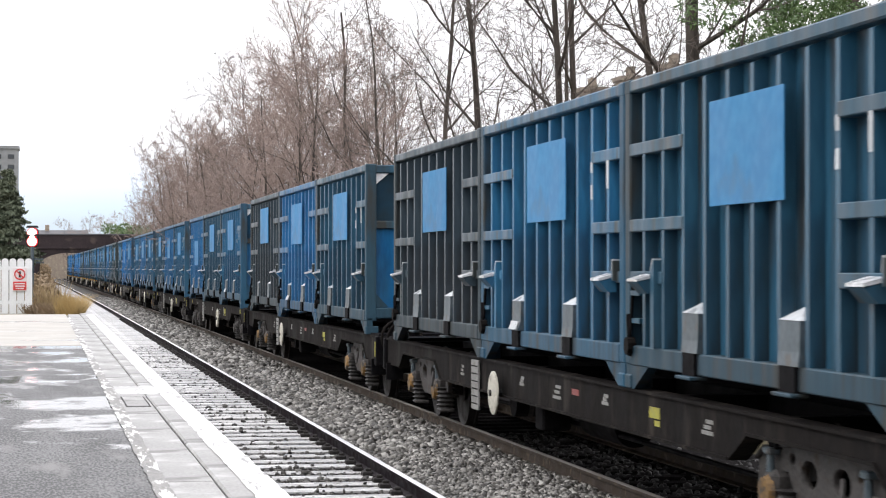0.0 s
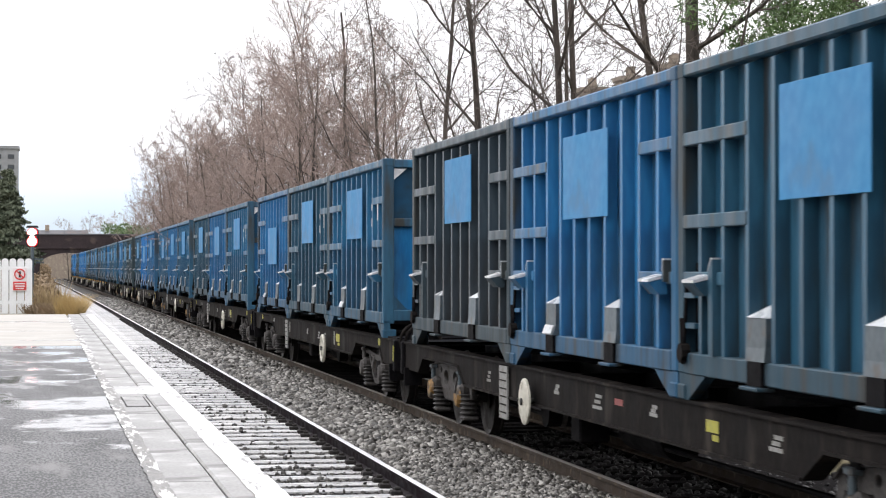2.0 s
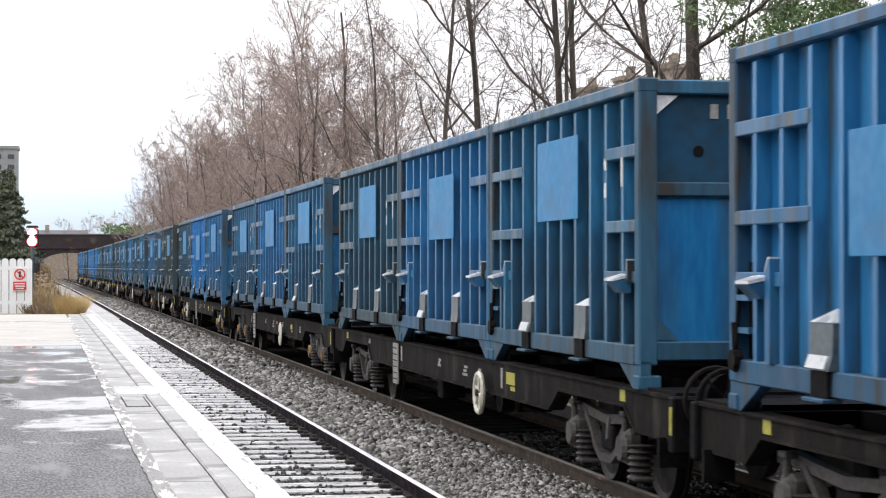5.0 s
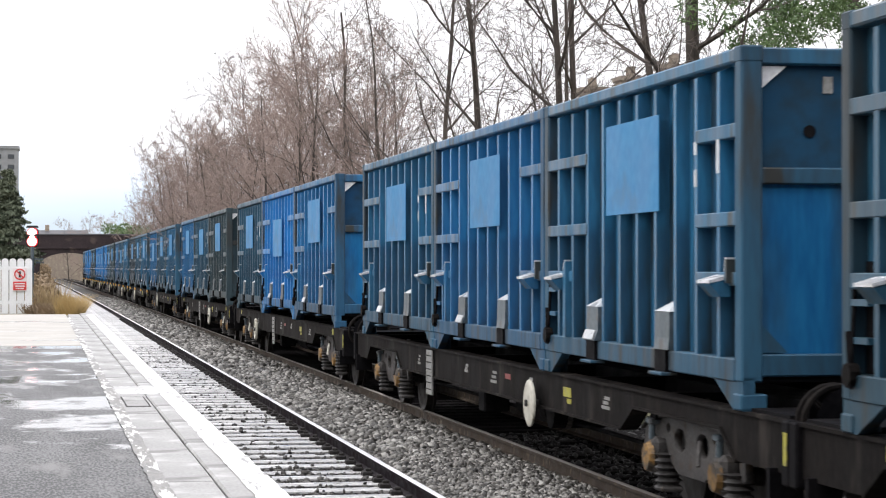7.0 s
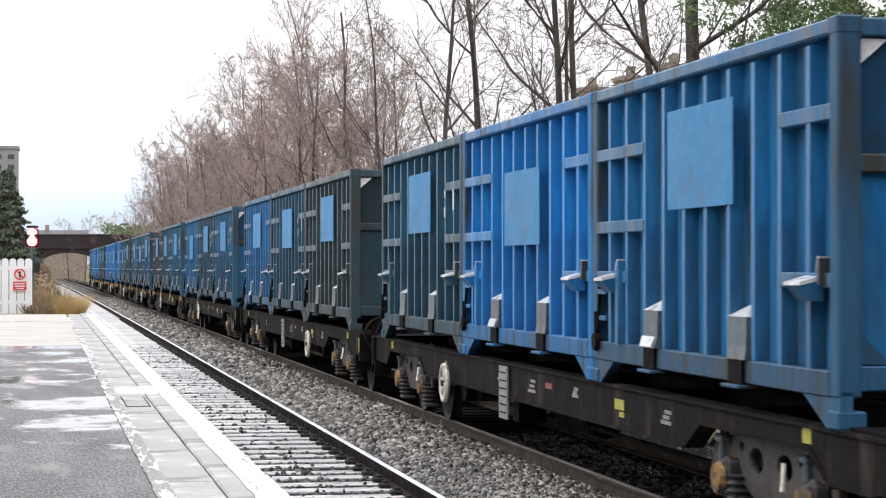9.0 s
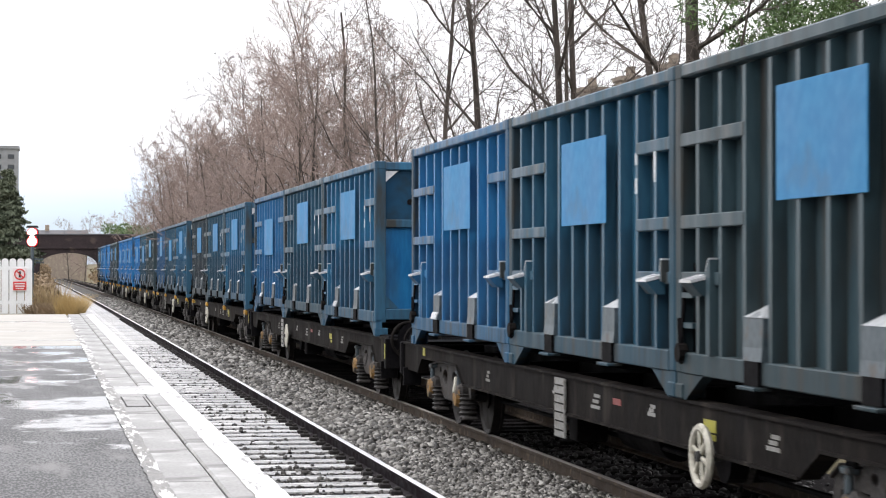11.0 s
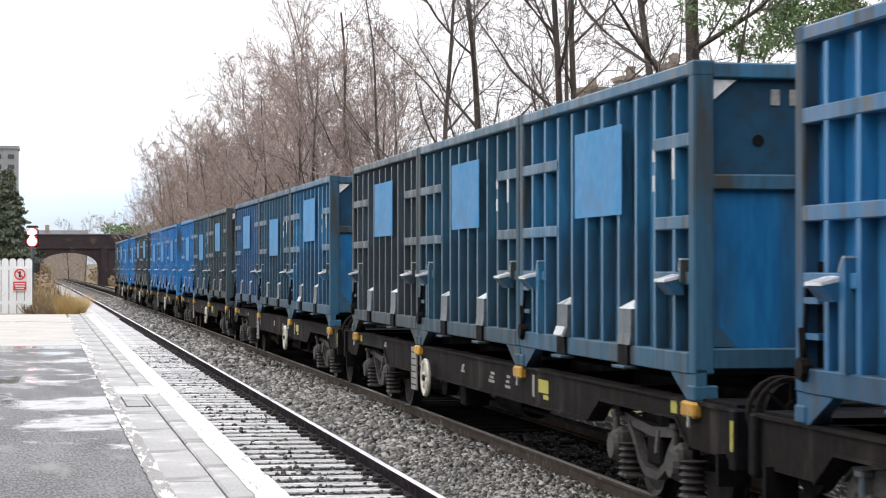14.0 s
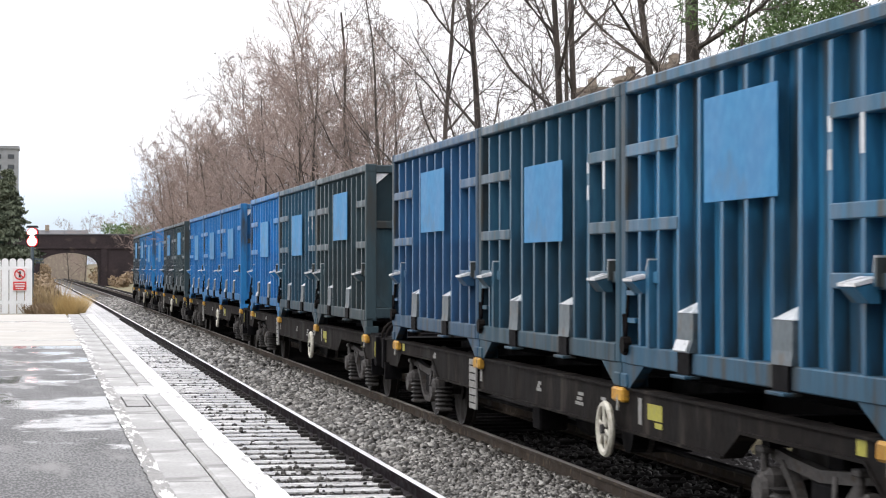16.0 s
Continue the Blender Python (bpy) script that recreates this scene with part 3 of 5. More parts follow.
def build_stones():
    rs = np.random.RandomState(11)
    grey = stone_material("ballast_stone", (0.022, 0.020, 0.018), (0.38, 0.368, 0.342), (0.118, 0.11, 0.099))
    dark = stone_material("dark_ballast_stone", (0.03, 0.028, 0.026), (0.12, 0.115, 0.105), (0.06, 0.055, 0.05))

    def scatter(x0, x1, y0, y1, density, z):
        k = int((x1 - x0) * (y1 - y0) * density)
        x, y = rs.uniform(x0, x1, k), rs.uniform(y0, y1, k)
        return np.stack([x, y, z(x)], 1)

    mid = lambda x: -0.15 + 0.075 * np.clip(1 - np.abs((x - 4.4) / 0.95), 0, 1) + rs.uniform(-0.02, 0.025, len(x))
    spots = np.concatenate([scatter(3.56, 5.24, 11, 24, 720, mid), scatter(3.56, 5.24, 24, 45, 260, mid), scatter(3.56, 5.24, 45, 150, 50, mid)])
    size = np.where(spots[:, 1] < 24, 0.029, np.where(spots[:, 1] < 45, 0.046, 0.07)) * rs.uniform(0.7, 1.35, len(spots))
    tagged(stones("ballast_stones", spots, size, grey, 3), "loose grey crushed stone between the two tracks", "ballast", kind="stuff")
    low = lambda x: np.full(len(x), -0.192) + rs.uniform(-0.012, 0.014, len(x))
    spots = np.concatenate([scatter(1.3, 3.37, 12, 26, 130, low), scatter(1.3, 3.37, 26, 60, 60, low)])
    tagged(stones("crib_stones", spots, rs.uniform(0.022, 0.045, len(spots)), dark, 5), "dark stones lying between the near sleepers", "ballast", kind="stuff")
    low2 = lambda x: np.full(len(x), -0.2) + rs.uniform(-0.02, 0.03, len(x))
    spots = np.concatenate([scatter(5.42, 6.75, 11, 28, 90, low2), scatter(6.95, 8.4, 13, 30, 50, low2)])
    # stone colours lowered to the shade beneath the wagons
    black = stone_material("shade_black_stone", (0.008, 0.007, 0.008), (0.028, 0.026, 0.026), (0.015, 0.014, 0.014))
    tagged(stones("oily_stones", spots, rs.uniform(0.025, 0.05, len(spots)), black, 6), "stones under the train, coloured near-black for its shade", "ballast", kind="stuff")
    # a few clods of earth and leaves lying on the sleepers
    clods = scatter(1.5, 3.2, 15, 34, 7, lambda x: np.full(len(x), -0.15))
    tagged(stones("clods", clods, rs.uniform(0.012, 0.04, len(clods)), dark, 8), "dark clods scattered on the near sleepers", "debris", kind="stuff")


# ---- platform ----
def build_platform():
    plat = new("platform")
    tagged(plat, "wet station platform with asphalt, concrete coping slabs and a worn white edge line", "platform", kind="structure")
    part("wall", box(-9, 1.14, -12, 52.5, -0.54, 0.82), BRICK, plat)
    part("asphalt", prism([(-9, -12), (0.60, -12), (0.60, 31.5), (-9, 32.6)], "z", 0.82, 0.885), ASPHALT, plat)
    part("pale_surfacing", prism([(-9, 32.6), (0.60, 31.5), (0.56, 52.6), (-9, 52.6)], "z", 0.82, 0.888), TAR, plat)
    bm = box(0, 0.28, 0.01, 1.785, 0.80, 0.888, 0.008)
    inner = bpy.data.meshes.new("slab")
    bm.to_mesh(inner)
    bm.free()
    inner.materials.append(SLAB)
    bm = box(0, 0.285, 0.01, 1.785, 0.80, 0.888, 0.012)
    outer = bpy.data.meshes.new("coping_slab")
    bm.to_mesh(outer)
    bm.free()
    outer.materials.append(SLAB)
    rng = random.Random(8)
    y = -12.0
    while y < 52:
        if y > 6:
            shared("slab", inner, plat, Matrix.Translation((0.615, y + rng.uniform(-0.02, 0.02), rng.uniform(-0.005, 0.004))))
            shared("coping_slab", outer, plat, Matrix.Translation((0.91, y + 0.8 + rng.uniform(-0.02, 0.02), rng.uniform(-0.004, 0.004))))
        y += 1.8
    part("near_coping", box(0.6, 1.2, -12, 6.9, 0.8, 0.886), SLAB, plat)
    # worn paint along the edge, and an older row along the ragged joint of slabs and asphalt
    def band(name, x0, x1, y0, y1, z, rough, material):
        verts, faces, y = [], [], y0
        while y < y1:
            verts += [(x0 + rng.uniform(-rough, rough), y, z), (x1 + rng.uniform(-rough, rough), y, z)]
            y += 0.16
        faces = [(2 * i, 2 * i + 1, 2 * i + 3, 2 * i + 2) for i in range(len(verts) // 2 - 1)]
        raw(name, verts, faces, material, plat)
    band("edge_line", 1.03, 1.195, 6.5, 52, 0.8935, 0.006, EDGE)
    band("old_line", 0.555, 0.645, 8.0, 50, 0.8930, 0.006, OLD)
    # bright wet reflection across the slabs, laid on as a white sheet
    part("cross_band", box(0.66, 1.03, 19.35, 20.55, 0.86, 0.8925), WET_GLARE, plat)
    cover = part("access_cover", box(0.68, 0.86, 17.6, 18.9, 0.86, 0.8935, 0.004), SLAB, plat, "grey access cover let into the slabs")
    part("cover_frame", box(0.67, 0.87, 17.56, 18.94, 0.86, 0.8915), CLIP, cover)


# ---- fence, sign, signal ----
def build_fence():
    fence = new("picket_fence")
    fence.location = (0, 55.8, 0)
    tagged(fence, "white painted picket fence with rounded tops at the platform end", "fence")
    outline = [(-0.088, 0.80), (0.088, 0.80), (0.088, 2.17)] + [(0.088 * math.cos(a), 2.17 + 0.075 * math.sin(a)) for a in (0.5, 1.0, 1.57, 2.14, 2.64)] + [(-0.088, 2.17)]
    bm = prism(outline, "y", -0.012, 0.012)
    me = bpy.data.meshes.new("picket")
    bm.to_mesh(me)
    bm.free()
    me.materials.append(WHITE)
    for k in range(22):
        shared("picket", me, fence, Matrix.Translation((-0.33 - 0.196 * k, 0, 0)))
    for z in (1.08, 1.95):
        part("rail_bar", box(-4.7, -0.25, 0.014, 0.06, z, z + 0.09), WHITE, fence)
    for x in (-0.3, -2.3, -4.3):
        part("post", box(x - 0.05, x + 0.05, 0.062, 0.16, -0.4, 2.1), WHITE, fence)
    apron = part("platform_end", prism([(-9, 52.6), (1.1, 52.6), (1.05, 55.2), (0.4, 57.6), (-0.2, 57.8), (-9, 56.6)], "z", -0.54, 0.84), EARTH)
    tagged(apron, "weedy earth bank at the end of the platform", "bank", kind="structure")

    sign = new("warning_sign")
    sign.location = (-0.55, 55.76, 1.71)
    tagged(sign, "white warning board with a red prohibition ring and red panel", "sign")
    part("board", box(-0.18, 0.18, -0.012, 0.02, -0.30, 0.30, 0.006), SIGNW, sign)
    part("prohibition_ring", ring(bmesh.new(), (0, -0.016, 0.13), 0.125, 0.018, "y", 28, 6), REDRING, sign)
    bar = box(-0.115, 0.115, -0.024, -0.014, -0.014, 0.014)
    bmesh.ops.transform(bar, matrix=Matrix.Translation((0, 0, 0.13)) @ Matrix.Rotation(radians(45), 4, "Y"), verts=bar.verts)
    part("slash", bar, REDRING, sign)
    part("mark", box(-0.028, 0.028, -0.022, -0.013, 0.05, 0.20), INK, sign)
    part("red_panel", box(-0.165, 0.165, -0.020, -0.013, -0.275, -0.055), REDRING, sign)
    for z, w in ((-0.11, 0.13), (-0.17, 0.12), (-0.23, 0.10)):
        part("text_bar", box(-w, w, -0.026, -0.021, z - 0.014, z + 0.014), SIGNW, sign)

    sig = new("railway_signal")
    sig.location = (-0.30, 70.0, -0.3)
    tagged(sig, "low railway signal showing two glaring red-white lamps", "signal")
    part("post", tube(bmesh.new(), (0, 0, 0), (0, 0, 3.0), 0.055), LUG, sig)
    part("backboard", box(-0.13, 0.2, -0.02, 0.06, 2.95, 3.56, 0.06), BLACKP, sig)
    for z in (3.41, 3.14):
        lens = part("lens", lathe([(0.0, -0.015), (0.09, -0.012), (0.145, 0.0), (0.145, 0.02)], (0, 0, 0)), LAMP, sig, "glaring red-white lamp")
        lens.matrix_basis = Matrix.Translation((-0.01, -0.05, z)) @ Matrix.Rotation(radians(90), 4, "Z")
        # added ring that gives the lamp its red fringe of glare
        rim = part("rim", ring(bmesh.new(), (0, 0, 0), 0.155, 0.02, "y", 24, 6), HALO, sig, "glowing ring added as the lamp's red glare")
        rim.location = (0.0, -0.03, z)
        part("hood", prism([(-0.2, z + 0.16), (0.2, z + 0.16), (0.16, z + 0.235), (-0.16, z + 0.235)], "y", -0.06, -0.02), BLACKP, sig)
    part("bracket", box(-0.05, 0.35, -0.03, 0.03, 2.55, 2.6), LUG, sig)
    part("arm", box(0.1, 0.36, -0.03, 0.03, 2.44, 2.50), LUG, sig)


# ---- bridge ----
def build_bridge():
    br = new("road_bridge")
    tagged(br, "soot-blackened brick arch bridge carrying a road over the line", "bridge")
    y0, y1 = BRIDGE_Y, BRIDGE_Y + 9
    x0, x1, spring, crown = -0.30, 7.75, 1.9, 4.05
    cx, hw = (x0 + x1) / 2, (x1 - x0) / 2
    arc = [(cx - hw * math.cos(math.pi * k / 24), spring + (crown - spring) * math.sin(math.pi * k / 24) ** 0.8) for k in range(25)]
    face = [(-28, -0.9), (x0, -0.9)] + arc + [(x1, -0.9), (40, -0.9), (40, 4.55), (-28, 4.55)]
    part("arch_wall", prism(face, "y", y0, y1), BRIDGE, br)
    for k in range(24):
        (ax, az), (bx, bz) = arc[k], arc[k + 1]
        out = Vector((-(bz - az), bx - ax)).normalized() * 0.42
        part("voussoir", prism([(ax, az), (bx, bz), (bx + out.x, bz + out.y), (ax + out.x, az + out.y)], "y", y0 - 0.05, y0 + 0.01), BRIDGE, br)
    part("string_course", box(-28, 40, y0 - 0.22, y0 + 0.3, 4.55, 4.82, 0.03), BRIDGE, br)
    part("parapet", box(-28, 40, y0 - 0.02, y0 + 0.5, 4.82, 6.42), BRIDGE, br)
    part("coping", box(-28, 40, y0 - 0.12, y0 + 0.6, 6.42, 6.62, 0.04), SLATE, br, "paler stone coping")
    part("far_parapet", box(-28, 40, y1 - 0.5, y1, 4.56, 6.5), BRIDGE, br)
    part("pilaster", box(x1 + 0.25, x1 + 1.0, y0 - 0.25, y0 - 0.003, -0.9, 4.55), BRIDGE, br)
    part("pilaster", box(x0 - 1.0, x0 - 0.25, y0 - 0.25, y0 - 0.003, -0.9, 4.55), BRIDGE, br)


def build_back_blocker():
    """Unseen masses added behind the camera: they close the place and dim the near wagons."""
    for name, bx in (("wall_south", box(-60, -9.5, -14, -2.5, -0.6, 10)), ("wall_south_east", box(9.6, 60, -14, -2.5, -0.6, 10)), ("wall_south_top", box(-9.5, 9.6, -14, -2.5, 5.2, 10))):
        tagged(part(name, bx, BRIDGE), "unseen dark mass added behind the camera to block skylight", "bridge", kind="structure")


# ---- bare trees ----
def grow(seed, height, limbs, depth, spread, fine, trunk_r, low=0.12):
    """One bare tree as two sets of tapering tubes: boughs and twigs."""
    rng = random.Random(seed)
    wood, twig = ([], []), ([], [])

    def put(store, pts, radii, sides):
        vs, fs = store
        base = len(vs)
        for k, (p, r) in enumerate(zip(pts, radii)):
            d = (pts[min(k + 1, len(pts) - 1)] - pts[max(k - 1, 0)]).normalized()
            u = d.orthogonal().normalized()
            w = d.cross(u)
            for s in range(sides):
                a = 2 * math.pi * s / sides
                q = p + u * (r * math.cos(a)) + w * (r * math.sin(a))
                vs.append((q.x, q.y, q.z))
        for k in range(len(pts) - 1):
            for s in range(sides):
                t = (s + 1) % sides
                fs.append((base + k * sides + s, base + k * sides + t, base + (k + 1) * sides + t, base + (k + 1) * sides + s))

    def bough(start, way, length, r, level):
        n = (9, 6, 4, 2, 1, 1)[min(level, 5)]
        pts, radii = [start], [r]
        d = way.normalized()
        for k in range(n):
            wob = 0.045 if level == 0 else 0.2
            d = (d + Vector((rng.gauss(0, wob), rng.gauss(0, wob), rng.gauss(0, wob) + (0.05 if level else 0.02)))).normalized()
            pts.append(pts[-1] + d * (length / n))
            radii.append(max(fine, r * (1 - 0.82 * (k + 1) / n)))
        put(wood if level < 2 else twig, pts, radii, (8, 5, 4, 3, 3, 3)[min(level, 5)])
        if level >= depth:
            return
        count = limbs[level]
        for c in range(count):
            f = low + (1 - low) * (c + rng.random()) / count if level == 0 else 0.2 + 0.8 * (c + rng.random()) / count
            k = min(n - 1, int(f * n))
            p = pts[k].lerp(pts[k + 1], f * n - k)
            axis = (pts[k + 1] - pts[k]).normalized()
            a = rng.uniform(0, 2 * math.pi)
            side = axis.orthogonal().normalized()
            side = (side * math.cos(a) + axis.cross(side) * math.sin(a)).normalized()
            tilt = rng.uniform(*spread[min(level, len(spread) - 1)])
            nd = axis * math.cos(tilt) + side * math.sin(tilt)
            taper = (1.15 - 0.75 * f) if level == 0 else (1.1 - 0.55 * f)
            nl = length * (0.46 if level == 0 else 0.52) * taper * rng.uniform(0.75, 1.2)
            bough(p, nd, nl, max(fine, radii[k] * (rng.uniform(0.3, 0.45) if level == 0 else rng.uniform(0.4, 0.58))), level + 1)

    bough(Vector((0, 0, -0.3)), Vector((rng.uniform(-0.06, 0.06), rng.uniform(-0.06, 0.06), 1)), height, trunk_r, 0)
    return wood, twig


def tree_pair(seed, height, limbs, depth, spread, fine, trunk_r, twigs, low=0.12):
    wood, twig = grow(seed, height, limbs, depth, spread, fine, trunk_r, low)
    tree = new("bare_tree")
    raw("trunk", wood[0], wood[1], BARK, tree)
    raw("crown", twig[0], twig[1], twigs, tree)
    return tree


def spreading_tree(seed, height, trunk_r, fork, limbs, fine):
    """A broad bare tree: the trunk parts into long limbs that arch out and up, and carry sprays of twigs."""
    rng = random.Random(seed)
    wood, twig = ([], []), ([], [])

    def put(store, pts, radii, sides):
        vs, fs = store
        base = len(vs)
        for k, (p, r) in enumerate(zip(pts, radii)):
            d = (pts[min(k + 1, len(pts) - 1)] - pts[max(k - 1, 0)]).normalized()
            u = d.orthogonal().normalized()
            v = d.cross(u)
            for q in range(sides):
                a = 2 * math.pi * q / sides
                c = p + u * (r * math.cos(a)) + v * (r * math.sin(a))
                vs.append((c.x, c.y, c.z))
        for k in range(len(pts) - 1):
            for q in range(sides):
                t = (q + 1) % sides
                fs.append((base + k * sides + q, base + k * sides + t, base + (k + 1) * sides + t, base + (k + 1) * sides + q))

    def bough(start, way, length, r, level):
        n = (10, 9, 6, 4, 3)[level]
        pts, radii, d = [start], [r], way.normalized()
        lift = (0.02, 0.085, 0.06, 0.03, 0.0)[level]
        wob = (0.03, 0.10, 0.16, 0.22, 0.25)[level]
        for k in range(n):
            d = (d + Vector((rng.gauss(0, wob), rng.gauss(0, wob), rng.gauss(0, wob) + lift))).normalized()
            pts.append(pts[-1] + d * (length / n))
            radii.append(max(fine, r * (1 - (0.62 if level == 0 else 0.85) * (k + 1) / n)))
        put(wood if level < 2 else twig, pts, radii, (10, 6, 5, 3, 3)[level])
        if level == 4:
            return
        count = (limbs, 8, 5, 3)[level]
        for c in range(count):
            f = fork + (1 - fork) * (c + rng.random()) / count if level == 0 else 0.18 + 0.82 * (c + rng.random()) / count
            k = min(n - 1, int(f * n))
            p = pts[k].lerp(pts[k + 1], f * n - k)
            axis = (pts[k + 1] - pts[k]).normalized()
            a = c * 2.4 + rng.uniform(-0.5, 0.5)
            side = axis.orthogonal().normalized()
            side = (side * math.cos(a) + axis.cross(side) * math.sin(a)).normalized()
            tilt = rng.uniform(*((0.6, 1.25), (0.5, 1.0), (0.45, 1.0), (0.4, 1.0))[level])
            nl = length * (0.44 * (1.2 - 0.65 * f), 0.46 * (1.2 - 0.6 * f), 0.48, 0.46)[level] * rng.uniform(0.7, 1.15)
            nr = radii[k] * (rng.uniform(0.38, 0.58), rng.uniform(0.42, 0.6), 0.55, 0.6)[level]
            bough(p, axis * math.cos(tilt) + side * math.sin(tilt), nl, max(fine, nr), level + 1)

    bough(Vector((0, 0, -0.3)), Vector((rng.uniform(-0.03, 0.03), rng.uniform(-0.03, 0.03), 1)), height, trunk_r, 0)
    tree = new("bare_tree")
    raw("trunk", wood[0], wood[1], BARK, tree)
    raw("crown", twig[0], twig[1], TWIG, tree)
    return tree


def build_trees():
    wide = [(0.55, 0.95), (0.45, 0.95), (0.4, 0.9), (0.4, 0.9)]
    tight = [(0.3, 0.6), (0.35, 0.75), (0.35, 0.8), (0.4, 0.9)]
    near = [spreading_tree(21, 14, 0.19, 0.16, 11, 0.006),
            spreading_tree(34, 12.5, 0.13, 0.15, 12, 0.006),
            spreading_tree(58, 13, 0.11, 0.15, 11, 0.006),
            tree_pair(66, 17, (15, 8, 6, 2), 4, tight, 0.0065, 0.10, TWIGR, 0.15)]
    far = [tree_pair(71, 15, (16, 8, 6, 2), 4, tight, 0.0105, 0.13, TWIGR, 0.08),
           tree_pair(83, 14, (16, 8, 6, 2), 4, wide, 0.0105, 0.13, TWIGR, 0.08),
           tree_pair(97, 15.5, (16, 8, 5, 2), 4, tight, 0.0105, 0.13, TWIG, 0.08)]
    rng = random.Random(5)
    near_spots = [(13.05, 42.3, 0, 1.0), (13.6, 45.2, 2, 1.0), (12.75, 52.3, 1, 0.95), (14.0, 55.5, 2, 1.0), (12.5, 61.0, 1, 1.0), (16.5, 66, 2, 0.85), (12.9, 70, 1, 0.9), (12.2, 77, 3, 0.8), (12.4, 87, 2, 0.95), (12.1, 94, 3, 0.86), (12.0, 103, 3, 0.84)]
    used = set()
    for x, y, k, s in near_spots:
        m = pose(x, y, ground_height(x, y), 0, 0, rng.uniform(0, 360)) @ Matrix.Scale(s, 4)
        if k not in used:
            used.add(k)
            ob = near[k]
            ob.matrix_basis = m
        else:
            ob = copy_thing(near[k], m)
            ob.scale = (s, s, s)
        tagged(ob, "tall leafless tree with grey-brown trunk and fine twigs", "tree", "bare trees beside the line")
    used = set()
    sapling = tree_pair(111, 14, (14, 7, 5), 3, wide, 0.02, 0.14, TWIGR, 0.05)
    sapling.matrix_basis = pose(11.5, 84, ground_height(11.5, 84)) @ Matrix.Scale(0.5, 4)
    tagged(sapling, "leafless brown sapling at the foot of the lineside trees", "tree", "saplings beside the line")
    y = 84.0
    while y < 226:
        for row in range(2):
            x = (11.3, 14.6)[row] + rng.uniform(-1.2, 1.4)
            k = rng.randrange(3)
            s = rng.uniform(0.72, 0.98) * (0.82 if y < 110 else 0.92)
            yy = y + rng.uniform(-2, 2)
            m = pose(x, yy, ground_height(x, yy), 0, 0, rng.uniform(0, 360))
            if k not in used:
                used.add(k)
                ob = far[k]
                ob.matrix_basis = m
            else:
                ob = copy_thing(far[k], m)
            ob.scale = (s, s, s)
            tagged(ob, "leafless red-brown tree in a dense lineside row", "tree", "bare trees beside the line")
        for row in range(2):
            x, yy = rng.uniform(11.0, 13.0), y + rng.uniform(-4, 4)
            ob = copy_thing(sapling, pose(x, yy, ground_height(x, yy), 0, 0, rng.uniform(0, 360)))
            s = rng.uniform(0.38, 0.58)
            ob.scale = (s * 1.15, s * 1.15, s)
            tagged(ob, "leafless brown sapling at the foot of the lineside trees", "tree", "saplings beside the line")
        y += 8.0
    for x, y, s in ((4.5, 372, 0.72), (11, 360, 0.66), (16, 352, 0.7), (7.5, 390, 0.8), (20, 345, 0.75), (9.5, 380, 0.7), (13.5, 366, 0.62)):
        ob = copy_thing(far[1], pose(x, y, ground_height(x, y), 0, 0, 40 * x))
        ob.scale = (s, s, s)
        tagged(ob, "leafless tree beyond the road bridge", "tree", "trees beyond the bridge")


def leaves(name, centres, radii, count, size, material, parent, seed, flat=0.6):
    """Small leaves scattered through clumps: folded quads facing every way."""
    rs = np.random.RandomState(seed)
    idx = rs.randint(0, len(centres), count)
    c = np.array(centres)[idx]
    r = np.array(radii)[idx]
    d = rs.normal(size=(count, 3))
    d /= np.linalg.norm(d, axis=1)[:, None]
    p = c + d * (r * rs.uniform(0.35, 1.0, count) ** 0.6)[:, None] * np.array([1, 1, flat])
    u = rs.normal(size=(count, 3))
    u /= np.linalg.norm(u, axis=1)[:, None]
    w = np.cross(u, rs.normal(size=(count, 3)))
    w /= np.linalg.norm(w, axis=1)[:, None]
    s = size * rs.uniform(0.6, 1.4, count)[:, None]
    verts = np.stack([p - u * s, p + w * s * 0.35, p + u * s, p - w * s * 0.35], 1).reshape(-1, 3)
    faces = [tuple(range(4 * i, 4 * i + 4)) for i in range(count)]
    return raw(name, verts.tolist(), faces, material, parent)


